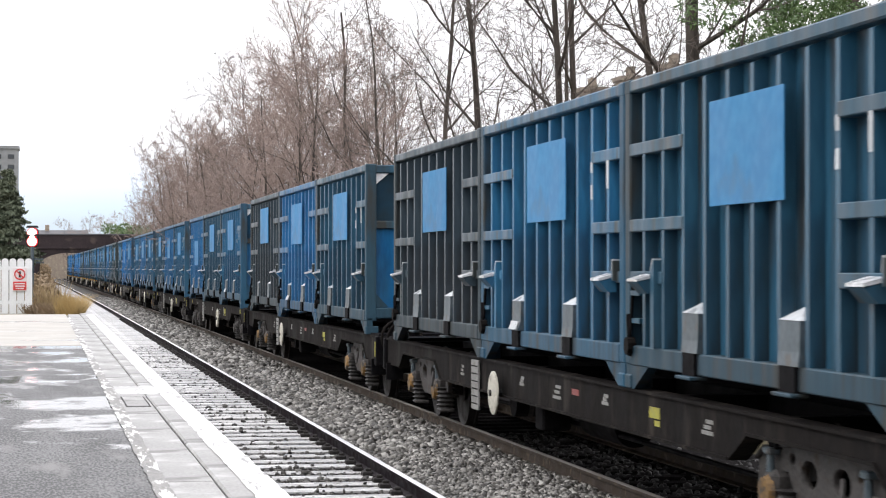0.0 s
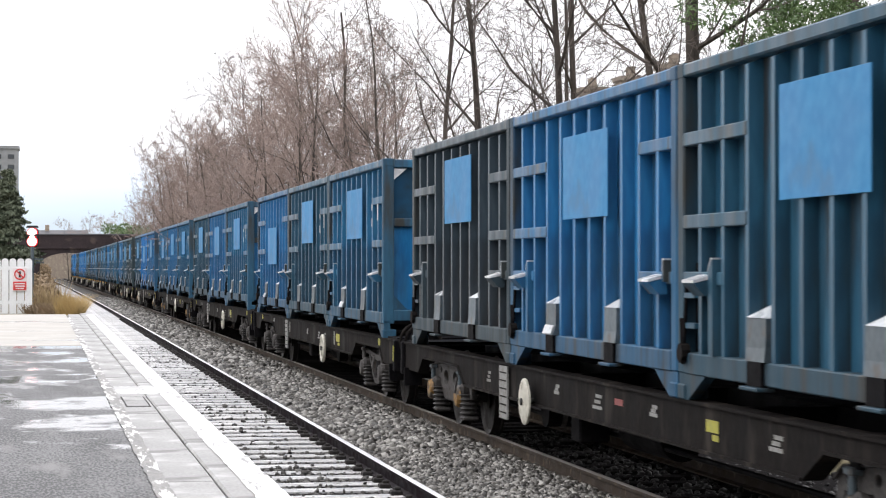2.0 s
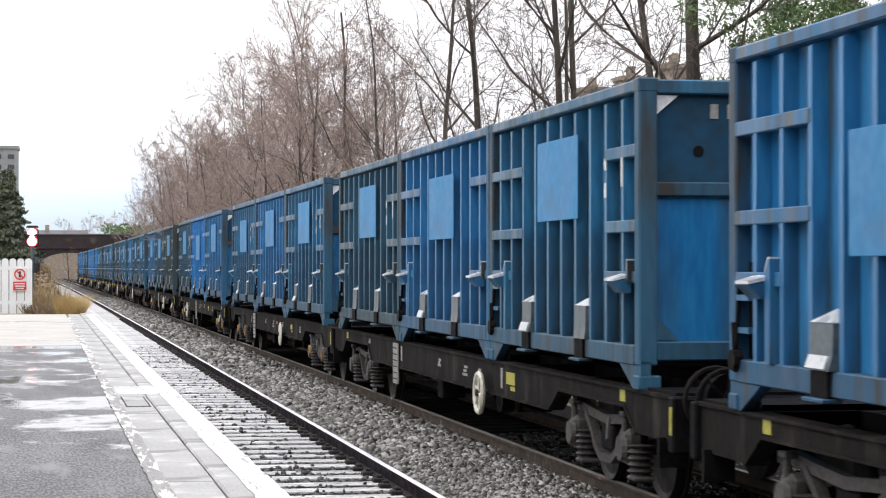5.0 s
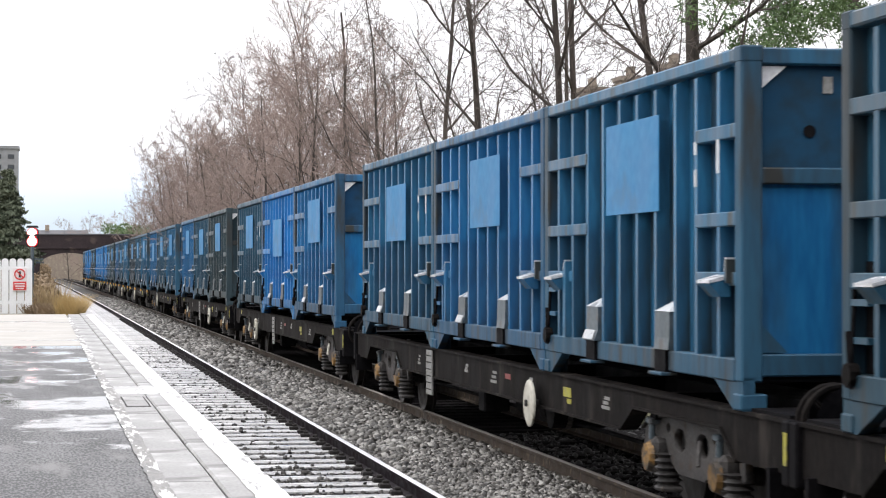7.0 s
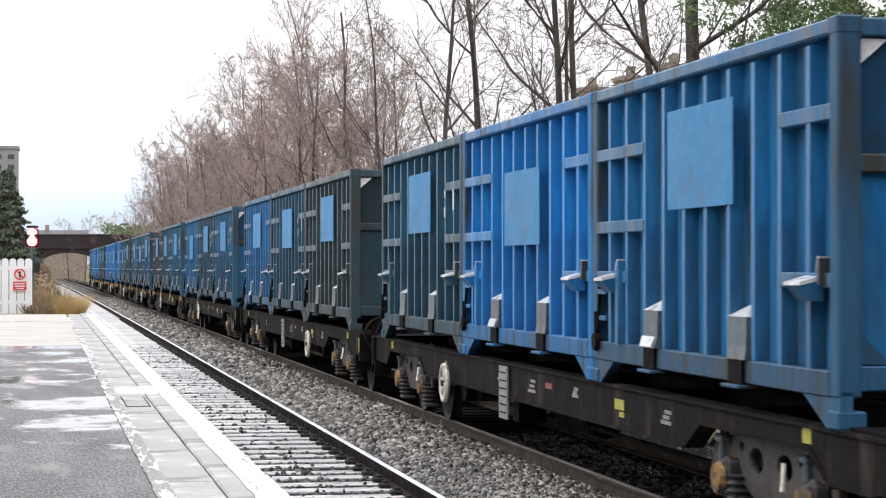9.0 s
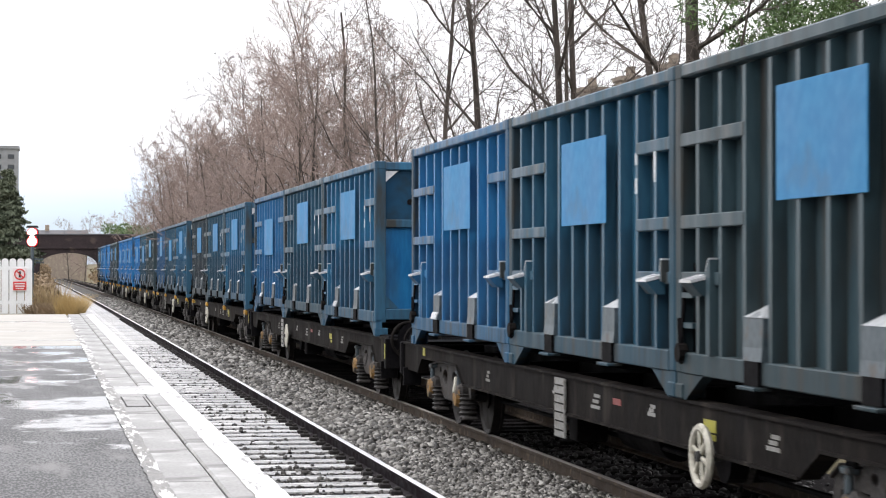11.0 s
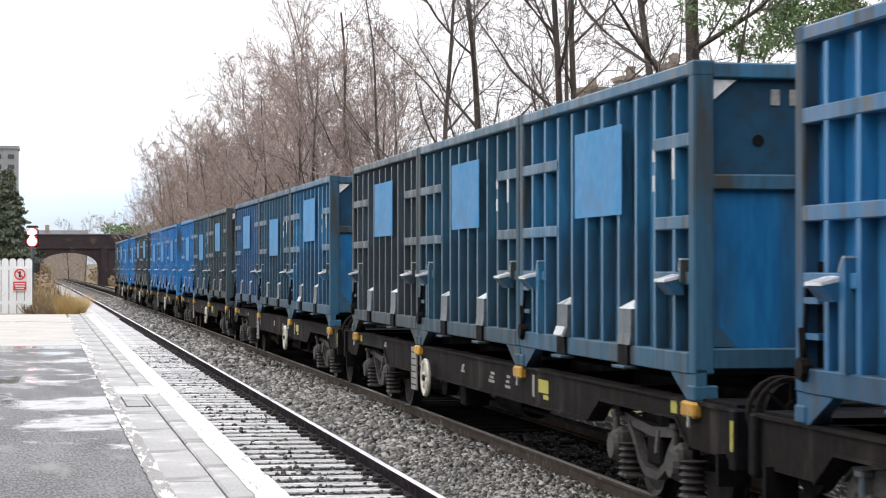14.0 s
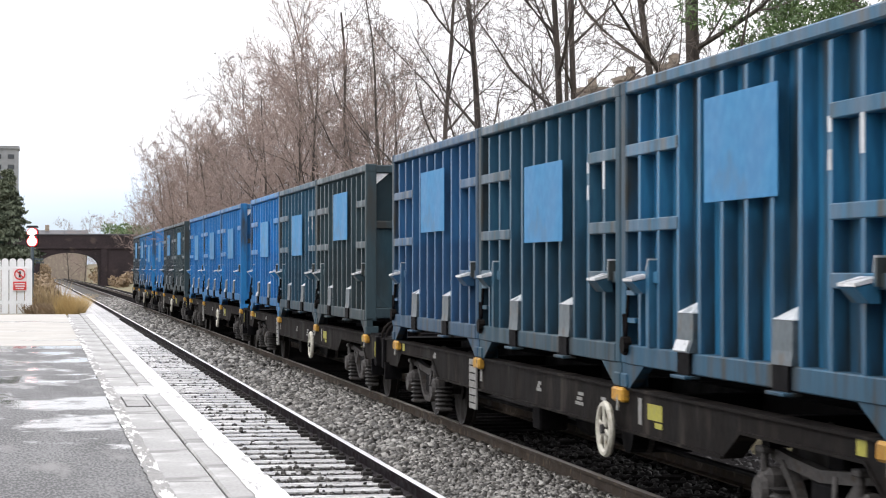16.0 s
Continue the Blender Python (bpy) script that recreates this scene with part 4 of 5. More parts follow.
def build_evergreens():
    rng = random.Random(12)
    for x, y, h, seed in ((15.6, 40.0, 10.5, 1), (17.6, 41.5, 11.5, 2)):
        tree = new("evergreen_tree")
        tree.location = (x, y, ground_height(x, y))
        tagged(tree, "dark green bushy evergreen tree", "tree")
        part("trunk", tube(bmesh.new(), (0, 0, -0.2), (0, 0, h * 0.9), 0.2, 0.05), BARK, tree)
        cs, rs_ = [], []
        for k in range(90):
            z = rng.uniform(0.18, 1.0)
            rad = 2.9 * math.sqrt(max(0.05, 1 - ((z - 0.5) / 0.55) ** 2)) * rng.uniform(0.55, 1.0)
            a = rng.uniform(0, 6.28)
            cs.append((rad * math.cos(a), rad * math.sin(a), z * h))
            rs_.append(rng.uniform(0.35, 0.75))
        leaves("crown", cs, rs_, 38000, 0.055, NEEDLE, tree, seed)
    for x, y, h, wide, seed in ((-1.4, 92, 6.3, 1.8, 5), (-2.6, 98, 6.6, 2.4, 6)):
        tree = new("pine_tree")
        tree.location = (x, y, ground_height(x, y))
        tagged(tree, "dark ragged pine tree behind the fence", "tree")
        part("trunk", tube(bmesh.new(), (0, 0, -0.3), (0, 0, h), 0.22, 0.03), BARK, tree)
        cs, rs_ = [], []
        for k in range(120):
            z = rng.uniform(0.36, 1.0)
            a = rng.uniform(0, 6.28)
            reach = wide * (1.05 - z) * rng.uniform(0.5, 1.1)
            for f in (0.45, 0.72, 1.0):
                cs.append((reach * f * math.cos(a), reach * f * math.sin(a), z * h - 0.25 * f + 0.12 * f * f))
                rs_.append(0.42 * (1.15 - z * 0.6))
        leaves("crown", cs, rs_, 15000, 0.11, PINE, tree, seed, 0.35)


def blades(name, spots, height, material, seed, lean=0.5, width=0.012):
    rs = np.random.RandomState(seed)
    n = len(spots)
    h = height * rs.uniform(0.45, 1.15, n)
    a = rs.uniform(0, 6.28, n)
    tip = np.stack([np.cos(a) * h * lean * rs.uniform(0.2, 1, n), np.sin(a) * h * lean * rs.uniform(0.2, 1, n), h], 1)
    side = np.stack([-np.sin(a + 1), np.cos(a + 1), np.zeros(n)], 1) * width
    verts = np.stack([spots - side, spots + side, spots + tip * 0.6 + side * 0.7, spots + tip], 1).reshape(-1, 3)
    faces = [tuple(range(4 * i, 4 * i + 4)) for i in range(n)]
    return raw(name, verts.tolist(), faces, material)


def build_scrub():
    rs = np.random.RandomState(31)

    def area(cx, cy, rx, ry, n):
        a, r = rs.uniform(0, 6.28, n), np.sqrt(rs.uniform(0, 1, n))
        x, y = cx + rx * r * np.cos(a), cy + ry * r * np.sin(a)
        return np.array([(u, v, max(ground_height(u, v) - 0.05, 0.8 if v < 57.5 and u < 1.1 else -9)) for u, v in zip(x, y)])
    tagged(blades("dry_grass", np.concatenate([area(0.80, 54.4, 0.20, 0.6, 2000), area(0.66, 54.8, 0.3, 0.6, 700)]), 0.52, STRAW, 2, 0.95, 0.006), "tuft of dry yellow grass at the platform end", "grass", kind="stuff")
    tagged(blades("bank_grass", np.concatenate([area(0.2, 60, 0.9, 3, 4000), area(-0.4, 64, 1.3, 6, 4000), area(-0.3, 85, 1.4, 18, 5000), area(-0.6, 140, 1.7, 40, 6000)]), 0.85, REED, 3, 0.7, 0.02), "long dry grass on the lineside bank", "grass", kind="stuff")
    tagged(blades("dead_weeds", area(0.2, 56.0, 0.7, 1.2, 2600), 0.30, SCRUB, 7, 1.5, 0.010), "low dead brown weeds at the platform end", "grass", kind="stuff")
    cs, rr = [], []
    rng = random.Random(9)
    for k in range(150):
        y = rng.uniform(66, 292)
        x = rng.uniform(-6, 0.2 + 0.3 * (y > 120))
        cs.append((x, y, ground_height(x, y) + rng.uniform(0.2, 1.1)))
        rr.append(rng.uniform(0.5, 1.3))
    tagged(leaves("brambles", cs, rr, 26000, 0.16, SCRUB, None, 17, 0.8), "tangled brown brambles on the lineside bank", "bush", kind="stuff")
    # undergrowth added to close off the bright ground beyond the train with dark
    cs, rr = [], []
    for k in range(170):
        y = rng.uniform(10, 110)
        x = rng.uniform(9.4, 11.2)
        cs.append((x, y, ground_height(x, y) + rng.uniform(0.1, 1.5)))
        rr.append(rng.uniform(0.5, 0.9))
    tagged(leaves("undergrowth", cs, rr, 17000, 0.13, THICKET, None, 23, 0.9), "undergrowth added as a near-black backdrop on the far side of the line", "bush", kind="stuff")
    cs, rr = [], []
    for k in range(110):
        y = rng.uniform(312, 380)
        x = rng.choice((rng.uniform(-12, 1.2), rng.uniform(8.5, 20)))
        cs.append((x, y, ground_height(x, y) + rng.uniform(0.2, 2.2)))
        rr.append(rng.uniform(0.8, 1.8))
    for k in range(40):
        y = rng.uniform(262, 297)
        x = rng.uniform(9.4, 16)
        cs.append((x, y, ground_height(x, y) + rng.uniform(0.0, 0.8)))
        rr.append(rng.uniform(0.6, 1.2))
    tagged(leaves("far_scrub", cs, rr, 14000, 0.28, SCRUB, None, 18, 0.8), "brown winter scrub about the bridge", "bush", kind="stuff")
    cs = [(rng.uniform(9, 17), rng.uniform(330, 345), rng.uniform(5.0, 8.2)) for k in range(40)]
    tagged(leaves("green_shrub", cs, [1.1] * 40, 4000, 0.25, NEEDLE, None, 19, 0.8), "green shrubbery rising behind the bridge parapet", "bush", kind="stuff")


# ---- far buildings ----
def build_far_buildings():
    tower = new("tower_block")
    tower.location = (-17.6, 620, -0.55)
    tagged(tower, "pale grey concrete tower block far away", "building")
    part("wall", box(-11, 11, 0, 14, 0, 36), CONC, tower)
    part("parapet", box(-11.3, 11.3, -0.3, 14.3, 36, 36.8), CONC, tower)
    bm = box(-0.9, 0.9, -0.08, 0.06, 0, 1.3)
    me = bpy.data.meshes.new("window")
    bm.to_mesh(me)
    bm.free()
    me.materials.append(GLASSD)
    for f in range(12):
        for c in range(6):
            shared("window", me, tower, Matrix.Translation((-9 + 3.6 * c, 0, 1.2 + 2.9 * f)))
    for x, y, rot in ((25.55, 84, 90), (25.75, 79, 90), (25.95, 74, 90)):
        house = new("house")
        house.matrix_basis = pose(x, y, ground_height(x, y), 0, 0, rot)
        tagged(house, "brick terraced house with a chimney behind the bare trees", "house", "houses behind the trees")
        part("wall", box(-2.45, 2.45, 0, 8, -0.2, 5.2), BRICK, house)
        part("roof", prism([(-0.2, 5.2), (8.2, 5.2), (4.0, 7.2)], "x", -2.48, 2.48), SLATE, house)
        stack = part("chimney", box(-0.55, 0.55, 3.35, 4.35, 6.4, 8.05, 0.02), BRICK, house)
        part("corbel", box(-0.63, 0.63, 3.27, 4.43, 8.0, 8.15), BRICK, stack)
        for px in (-0.22, 0.22):
            part("pot", tube(bmesh.new(), (px, 3.85, 8.15), (px, 3.85, 8.55), 0.14, 0.12), BRICK, stack)
        for wx in (-1.2, 1.2):
            for wz in (0.9, 3.4):
                part("window", box(wx - 0.5, wx + 0.5, -0.04, 0.05, wz, wz + 1.3), GLASSD, house)
    shop = new("far_house")
    shop.matrix_basis = pose(4.0, 420, 3.0, 0, 0, 0)
    tagged(shop, "tan house with a low roof beyond the bridge", "house")
    part("wall", box(-4.5, 4.5, 0, 8, -4, 4.4), BRICK, shop)
    part("roof", prism([(-0.3, 4.4), (8.3, 4.4), (4, 6.2)], "x", -4.8, 4.8), SLATE, shop)
    part("chimney", box(-3.4, -2.6, 3.6, 4.4, 5.4, 7.2), BRICK, shop)


# ---- containers ----
LENGTH, HALF = 6.02, 1.25
PITCH = 6.06                 # from container to container on a wagon
SPAN = 2 * PITCH + LENGTH
SKIN = HALF - 0.135
RIB_GAP = LENGTH / 11
BARS = (2.99, 2.36)
ONE_BAR = ("blue", "royal", "navy")   # these lack the middle bar at the leading end
TOP = 3.577


def rib_outline(side):
    """A pressed rib seen from the side: it dies into the sheet under the top rail."""
    s = side
    return [(s * SKIN, 1.36), (s * (HALF - 0.008), 1.36), (s * (HALF - 0.008), 3.435), (s * (SKIN + 0.03), 3.475), (s * SKIN, 3.475)]


def rib_mesh(side, material, z1=None):
    """A rib with narrowed outer face, along y about zero."""
    bm = bmesh.new()
    outline = rib_outline(side)
    rows = []
    for y in (-0.052, 0.052):
        rows.append([bm.verts.new((x, y if abs(x) < HALF - 0.05 else y * 0.7, z)) for x, z in outline])
    bm.faces.new(rows[0])
    bm.faces.new(rows[1])
    for i in range(5):
        j = (i + 1) % 5
        bm.faces.new((rows[0][i], rows[0][j], rows[1][j], rows[1][i]))
    bmesh.ops.recalc_face_normals(bm, faces=bm.faces)
    me = bpy.data.meshes.new("rib")
    bm.to_mesh(me)
    bm.free()
    me.materials.append(material)
    return me


def lug_cap(side, y):
    """A three-sided cap that slopes from the lug's face back to a point on the sheet."""
    bm = bmesh.new()
    a = bm.verts.new((side * (HALF + 0.014), y - 0.203, 1.667))
    b = bm.verts.new((side * (HALF + 0.014), y + 0.203, 1.667))
    c = bm.verts.new((side * (SKIN + 0.022), y + 0.03, 1.755))
    d = bm.verts.new((side * (SKIN + 0.022), y + 0.203, 1.667))
    e = bm.verts.new((side * (SKIN + 0.022), y - 0.203, 1.667))
    for f in ((a, b, c), (b, d, c), (a, c, e), (a, e, d, b), (c, d, e)):
        bm.faces.new(f)
    bmesh.ops.recalc_face_normals(bm, faces=bm.faces)
    return bm


def build_container(paint, panel_drop=0.0, panel_at=2.05, marks=False):
    m, g, e, low = PAINTS[paint], GRIMY[paint], ENDS[paint], SILLS[paint]
    box_ = new("waste_container")
    # walls
    for s, name in ((-1, "side_wall"), (1, "side_wall")):
        part(name, box(s * SKIN - 0.02, s * SKIN + 0.02, 0.06, LENGTH - 0.06, 1.25, TOP - 0.05), m, box_)
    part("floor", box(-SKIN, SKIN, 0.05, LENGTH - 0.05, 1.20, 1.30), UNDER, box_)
    part("lid", box(-SKIN, SKIN, 0.08, LENGTH - 0.08, TOP - 0.10, TOP - 0.06), m, box_)
    for y in (0.09, LENGTH - 0.09):
        # upper half takes the paint with the shade mixed in
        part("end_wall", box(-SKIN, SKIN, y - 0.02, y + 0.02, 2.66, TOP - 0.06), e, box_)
        part("lower_end_wall", box(-SKIN, SKIN, y - 0.02, y + 0.02, 1.3, 2.659), PAINTS["blue"] if paint in ("teal", "tealdark") else m, box_)
        if y < 1:
            part("drain_hole", tube(bmesh.new(), (-0.72, y - 0.032, 2.98), (-0.72, y - 0.019, 2.98), 0.045, 0.045, 14), UNDER, box_, "dark round hole")
        out = -1 if y < 1 else 1
        part("end_rail", box(-1.10, 1.10, y, y + out * 0.075, 2.60, 2.72, 0.012), low, box_)
        part("end_sill", box(-1.10, 1.10, y, y + out * 0.085, 1.24, 1.40, 0.012), low, box_)
        part("end_header", box(-1.10, 1.10, y, y + out * 0.085, TOP - 0.13, TOP - 0.01, 0.012), g, box_)
        for s in (-1, 1):
            part("gusset", prism([(s * 1.10, TOP - 0.14), (s * 0.90, TOP - 0.14), (s * 1.10, TOP - 0.31)], "y", y + out * 0.03, y + out * 0.05), PALE_STEEL, box_, "bare steel corner gusset")
            part("foot_gusset", prism([(s * 1.10, 1.41), (s * 0.90, 1.41), (s * 1.10, 1.62)], "y", y + out * 0.03, y + out * 0.06), low, box_)
    for s in (-1, 1):
        for y in (0.0, LENGTH):
            out = 1 if y < 1 else -1
            bm = box(s * (HALF - 0.16), s * HALF, y, y + out * 0.15, 1.20, TOP, 0.015)
            part("corner_post", bm, low, box_)
            cast = box(s * (HALF - 0.17), s * (HALF + 0.004), y - out * 0.004, y + out * 0.17, TOP - 0.115, TOP + 0.004, 0.012)
            part("corner_casting", cast, low, box_)
            # sloping foot that carries the corner down to the wagon
            part("corner_foot", prism([(y, 1.0), (y + out * 0.22, 1.0), (y + out * 0.66, 1.20), (y + out * 0.66, 1.24), (y, 1.24)], "x", s * (HALF - 0.10), s * (HALF - 0.012)), low, box_)
            part("foot_casting", box(s * (HALF - 0.19), s * (HALF + 0.006), y - out * 0.004, y + out * 0.18, 1.002, 1.12, 0.012), low, box_)
        part("top_rail", box(s * (HALF - 0.15), s * (HALF + 0.002), 0.151, LENGTH - 0.151, TOP - 0.105, TOP - 0.004, 0.014), g, box_)
        part("bottom_sill", box(s * (HALF - 0.15), s * (HALF + 0.004), 0.151, LENGTH - 0.151, 1.20, 1.365, 0.010), low, box_)
        rib = rib_mesh(s, m)
        for k in range(1, 11):
            shared("rib", rib, box_, Matrix.Translation((0, RIB_GAP * k, 0)))
        for z in BARS:
            for a, b in ((0.12, 2 * RIB_GAP), (8 * RIB_GAP, LENGTH - 0.12)):
                if a < 1 and z < 2.5 and paint in ONE_BAR:
                    continue
                part("brace_bar", box(s * (HALF - 0.13), s * (HALF - 0.001), a, b, z - 0.052, z + 0.052, 0.008), g, box_)
        for a, b in ((0.12, 2 * RIB_GAP), (9 * RIB_GAP, LENGTH - 0.12)):
            part("low_bar", box(s * (HALF - 0.13), s * (HALF - 0.003), a, b, 1.88, 1.98, 0.008), g, box_)
        # near-black sheet: shade of the recess behind the rungs, put in as colour
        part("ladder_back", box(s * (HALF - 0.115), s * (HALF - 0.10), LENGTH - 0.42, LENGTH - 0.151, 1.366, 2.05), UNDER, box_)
        for z in (1.55, 1.78):
            part("rung", box(s * (HALF - 0.07), s * (HALF - 0.004), LENGTH - 0.42, LENGTH - 0.15, z, z + 0.04), g, box_)
        if s > 0:
            continue
        # bent lifting lugs over the sill
        for y, lip in ((1.93, False), (4.13, paint in ("teal", "blue", "royal"))):
            foot = 0.045 if lip else 0.024
            bm = prism([(s * SKIN, 1.366), (s * (HALF + foot), 1.366), (s * (HALF + 0.014), 1.46), (s * (HALF + 0.010), 1.665), (s * SKIN, 1.665)], "y", y - 0.20, y + 0.20)
            lug = part("lifting_lug", bm, LUG, box_, "weathered grey-blue steel lifting lug")
            # cap coloured pale as the lug's triangular highlight
            part("lug_top", lug_cap(s, y), LUGTOP, lug, "sloping top plate with its highlight in the pale colour")
            if lip:
                part("lug_lip", prism([(s * (HALF + 0.018), 1.455), (s * (HALF + 0.049), 1.372), (s * (HALF + 0.056), 1.378), (s * (HALF + 0.025), 1.46)], "y", y - 0.15, y + 0.19), LUGTOP, lug, "pale bent lip")
            # solid block whose near-black colour stands for the shade inside a pocket
            part("pocket", box(s * (HALF - 0.05), s * (HALF + 0.030), y - 0.15, y + 0.15, 1.195, 1.365), UNDER, lug, "near-black block standing for a shaded open pocket")
            part("pocket_lip", box(s * (HALF - 0.06), s * (HALF + 0.075), y - 0.19, y + 0.19, 1.165, 1.192, 0.006), low, lug)
        # lashing brackets: a bright top plate over a tapering skirt, with a pointed fin at its side
        for y, fin in ((0.46, False), (LENGTH - 0.70, True)):
            br = part("lashing_bracket", prism([(s * (HALF - 0.02), 1.80), (s * (HALF + 0.05), 1.80), (s * (HALF + 0.135), 1.895), (s * (HALF - 0.02), 1.93)], "y", y - 0.15, y + 0.13), g, box_)
            # plate whose glint from the sky is in its pale colour
            part("bracket_plate", prism([(s * (HALF - 0.02), 1.934), (s * (HALF + 0.14), 1.899), (s * (HALF + 0.14), 1.92), (s * (HALF - 0.02), 1.965)], "y", y - 0.155, y + 0.135), PALE_STEEL, br, "top plate coloured pale for its sky glint")
            z0, w = (1.366, 0.10) if fin else (1.90, 0.05)
            part("fin", prism([(y - 0.17 - w, z0), (y - 0.17, z0), (y - 0.17, 1.98), (y - 0.14 - w, 2.07), (y - 0.17 - w, 2.07)], "x", s * (HALF - 0.05), s * (HALF + 0.032)), g, br)
            part("fin_tip", prism([(y - 0.17 - w, 2.072), (y - 0.14 - w, 2.072), (y - 0.168, 1.982), (y - 0.160, 1.99), (y - 0.135 - w, 2.084), (y - 0.17 - w, 2.084)], "x", s * (HALF - 0.052), s * (HALF + 0.034)), LUGTOP, br, "pale fin edge")
        # blanked advertisement panel, flush over the ribs
        part("blank_panel", box(s * (HALF - 0.006), s * (HALF + 0.006), panel_at, panel_at + 1.62, 2.46 - panel_drop, 3.23 - panel_drop, 0.003), BLANK, box_, "plain light blue panel")
        # door chain and ratchet at the rear joint
        rod = bmesh.new()
        tube(rod, (s * (HALF + 0.02), LENGTH - 0.20, 1.30), (s * (HALF - 0.03), LENGTH - 0.15, 1.95), 0.014, sides=6)
        tube(rod, (s * (HALF + 0.03), LENGTH - 0.24, 1.28), (s * (HALF + 0.01), LENGTH - 0.13, 1.62), 0.018, sides=6)
        part("door_rod", rod, UNDER, box_, "dark door locking rod")
        part("ratchet", tube(bmesh.new(), (s * (HALF - 0.02), LENGTH - 0.2, 1.36), (s * (HALF + 0.05), LENGTH - 0.2, 1.36), 0.075, sides=10), FRAME, box_)
    if marks:
        for k, z, h in ((1, 2.70, 0.27), (2, 2.62, 0.13), (2, 2.86, 0.10)):
            part("letter_remnant", box(-HALF + 0.002, -HALF + 0.02, RIB_GAP * k - 0.034, RIB_GAP * k + 0.034, z, z + h), LUGTOP, box_, "pale worn remnant of a letter")
    for k in range(3):
        part("number_bar", box(-0.62 + 0.15 * k, -0.55 + 0.15 * k, 0.058, 0.071, 3.25, 3.37), PLATE, box_, "faded white stencil mark")
    return box_


# ---- wagons ----
def build_wagon(kind):
    w = new("container_wagon")
    end0, end1 = -0.86, SPAN + 0.86
    c0, c1 = 1.78, SPAN - 1.78
    outline = [(end0, 0.63), (0.25, 0.63), (0.60, 0.84), (2.95, 0.84), (3.35, 0.64), (SPAN - 3.35, 0.64), (SPAN - 2.95, 0.84), (SPAN - 0.60, 0.84), (SPAN - 0.25, 0.63), (end1, 0.63), (end1, 1.0), (end0, 1.0)]
    for s in (-1, 1):
        sole = part("solebar", prism(outline, "x", s * 1.13, s * 1.20), FRAME, w)
        part("top_flange", box(s * 1.06, s * 1.225, end0, end1, 0.975, 1.0001), FRAME, sole)
        part("bottom_flange", box(s * 1.06, s * 1.225, 3.37, SPAN - 3.37, 0.62, 0.645), FRAME, sole)
        for a, b, z0, z1 in ((0.25, 0.60, 0.63, 0.84), (2.95, 3.35, 0.84, 0.64), (SPAN - 3.35, SPAN - 2.95, 0.64, 0.84), (SPAN - 0.60, SPAN - 0.25, 0.84, 0.63)):
            part("flange", prism([(a, z0 - 0.015), (b, z1 - 0.015), (b, z1 + 0.012), (a, z0 + 0.012)], "x", s * 1.06, s * 1.222), FRAME, sole)
        for a, b in ((0.60, 2.95), (SPAN - 2.95, SPAN - 0.60)):
            part("flange", box(s * 1.06, s * 1.222, a, b, 0.828, 0.852), FRAME, sole)
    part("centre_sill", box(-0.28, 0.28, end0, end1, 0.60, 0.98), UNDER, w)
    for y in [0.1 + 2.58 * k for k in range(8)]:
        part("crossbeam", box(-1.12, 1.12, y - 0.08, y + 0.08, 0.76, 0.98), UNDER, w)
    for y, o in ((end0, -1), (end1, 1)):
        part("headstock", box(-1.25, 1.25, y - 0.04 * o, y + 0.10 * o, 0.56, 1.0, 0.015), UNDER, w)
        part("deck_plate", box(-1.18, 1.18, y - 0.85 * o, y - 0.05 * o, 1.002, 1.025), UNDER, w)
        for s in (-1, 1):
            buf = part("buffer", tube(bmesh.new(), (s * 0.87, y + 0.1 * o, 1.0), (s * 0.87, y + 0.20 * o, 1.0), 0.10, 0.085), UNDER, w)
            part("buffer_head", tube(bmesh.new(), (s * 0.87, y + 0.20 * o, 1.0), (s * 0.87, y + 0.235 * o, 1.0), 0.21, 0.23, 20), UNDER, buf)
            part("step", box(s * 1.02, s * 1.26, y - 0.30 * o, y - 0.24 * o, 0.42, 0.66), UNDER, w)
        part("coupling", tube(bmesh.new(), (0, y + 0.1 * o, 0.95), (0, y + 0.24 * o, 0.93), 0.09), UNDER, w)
        hose = bmesh.new()
        ring(hose, (-0.92, y + 0.16 * o, 0.98), 0.25, 0.022, "y", 20, 6)
        for a in range(4):
            d = math.pi * a / 4
            tube(hose, (-0.92 - 0.24 * math.cos(d), y + 0.16 * o, 0.98 - 0.24 * math.sin(d)), (-0.92 + 0.24 * math.cos(d), y + 0.16 * o, 0.98 + 0.24 * math.sin(d)), 0.010, sides=5)
        part("end_handwheel", hose, FRAME, w, "small spoked end handwheel")
    # plates and stencils on the solebar facing the platform
    x = -1.2035
    plates = [("data_panel", 5.15, 0.30, 0.730, 0.880, YELLOW), ("data_panel", 8.5, 0.32, 0.730, 0.900, PLATE), ("data_panel", 6.75, 0.22, 0.790, 0.900, PLATE), ("red_panel", 7.8, 0.26, 0.825, 0.880, REDP), ("data_panel", 3.75, 0.28, 0.750, 0.890, PLATE), ("data_panel", 10.1, 0.2, 0.780, 0.890, PLATE), ("data_panel", 13.3, 0.2, 0.730, 0.880, PLATE)]
    if kind in ("spoked", "orange", "orange_far"):
        plates = [("data_panel", 4.95, 0.42, 0.710, 0.900, YELLOW), ("data_panel", 5.55, 0.10, 0.710, 0.930, PLATE), ("data_panel", 6.7, 0.25, 0.710, 0.890, PLATE), ("data_panel", 7.5, 0.3, 0.730, 0.880, PLATE), ("data_panel", 9.2, 0.2, 0.770, 0.880, PLATE), ("data_panel", 12.1, 0.12, 0.730, 0.930, PLATE), ("data_panel", 15.0, 0.2, 0.860, 0.930, PLATE)]
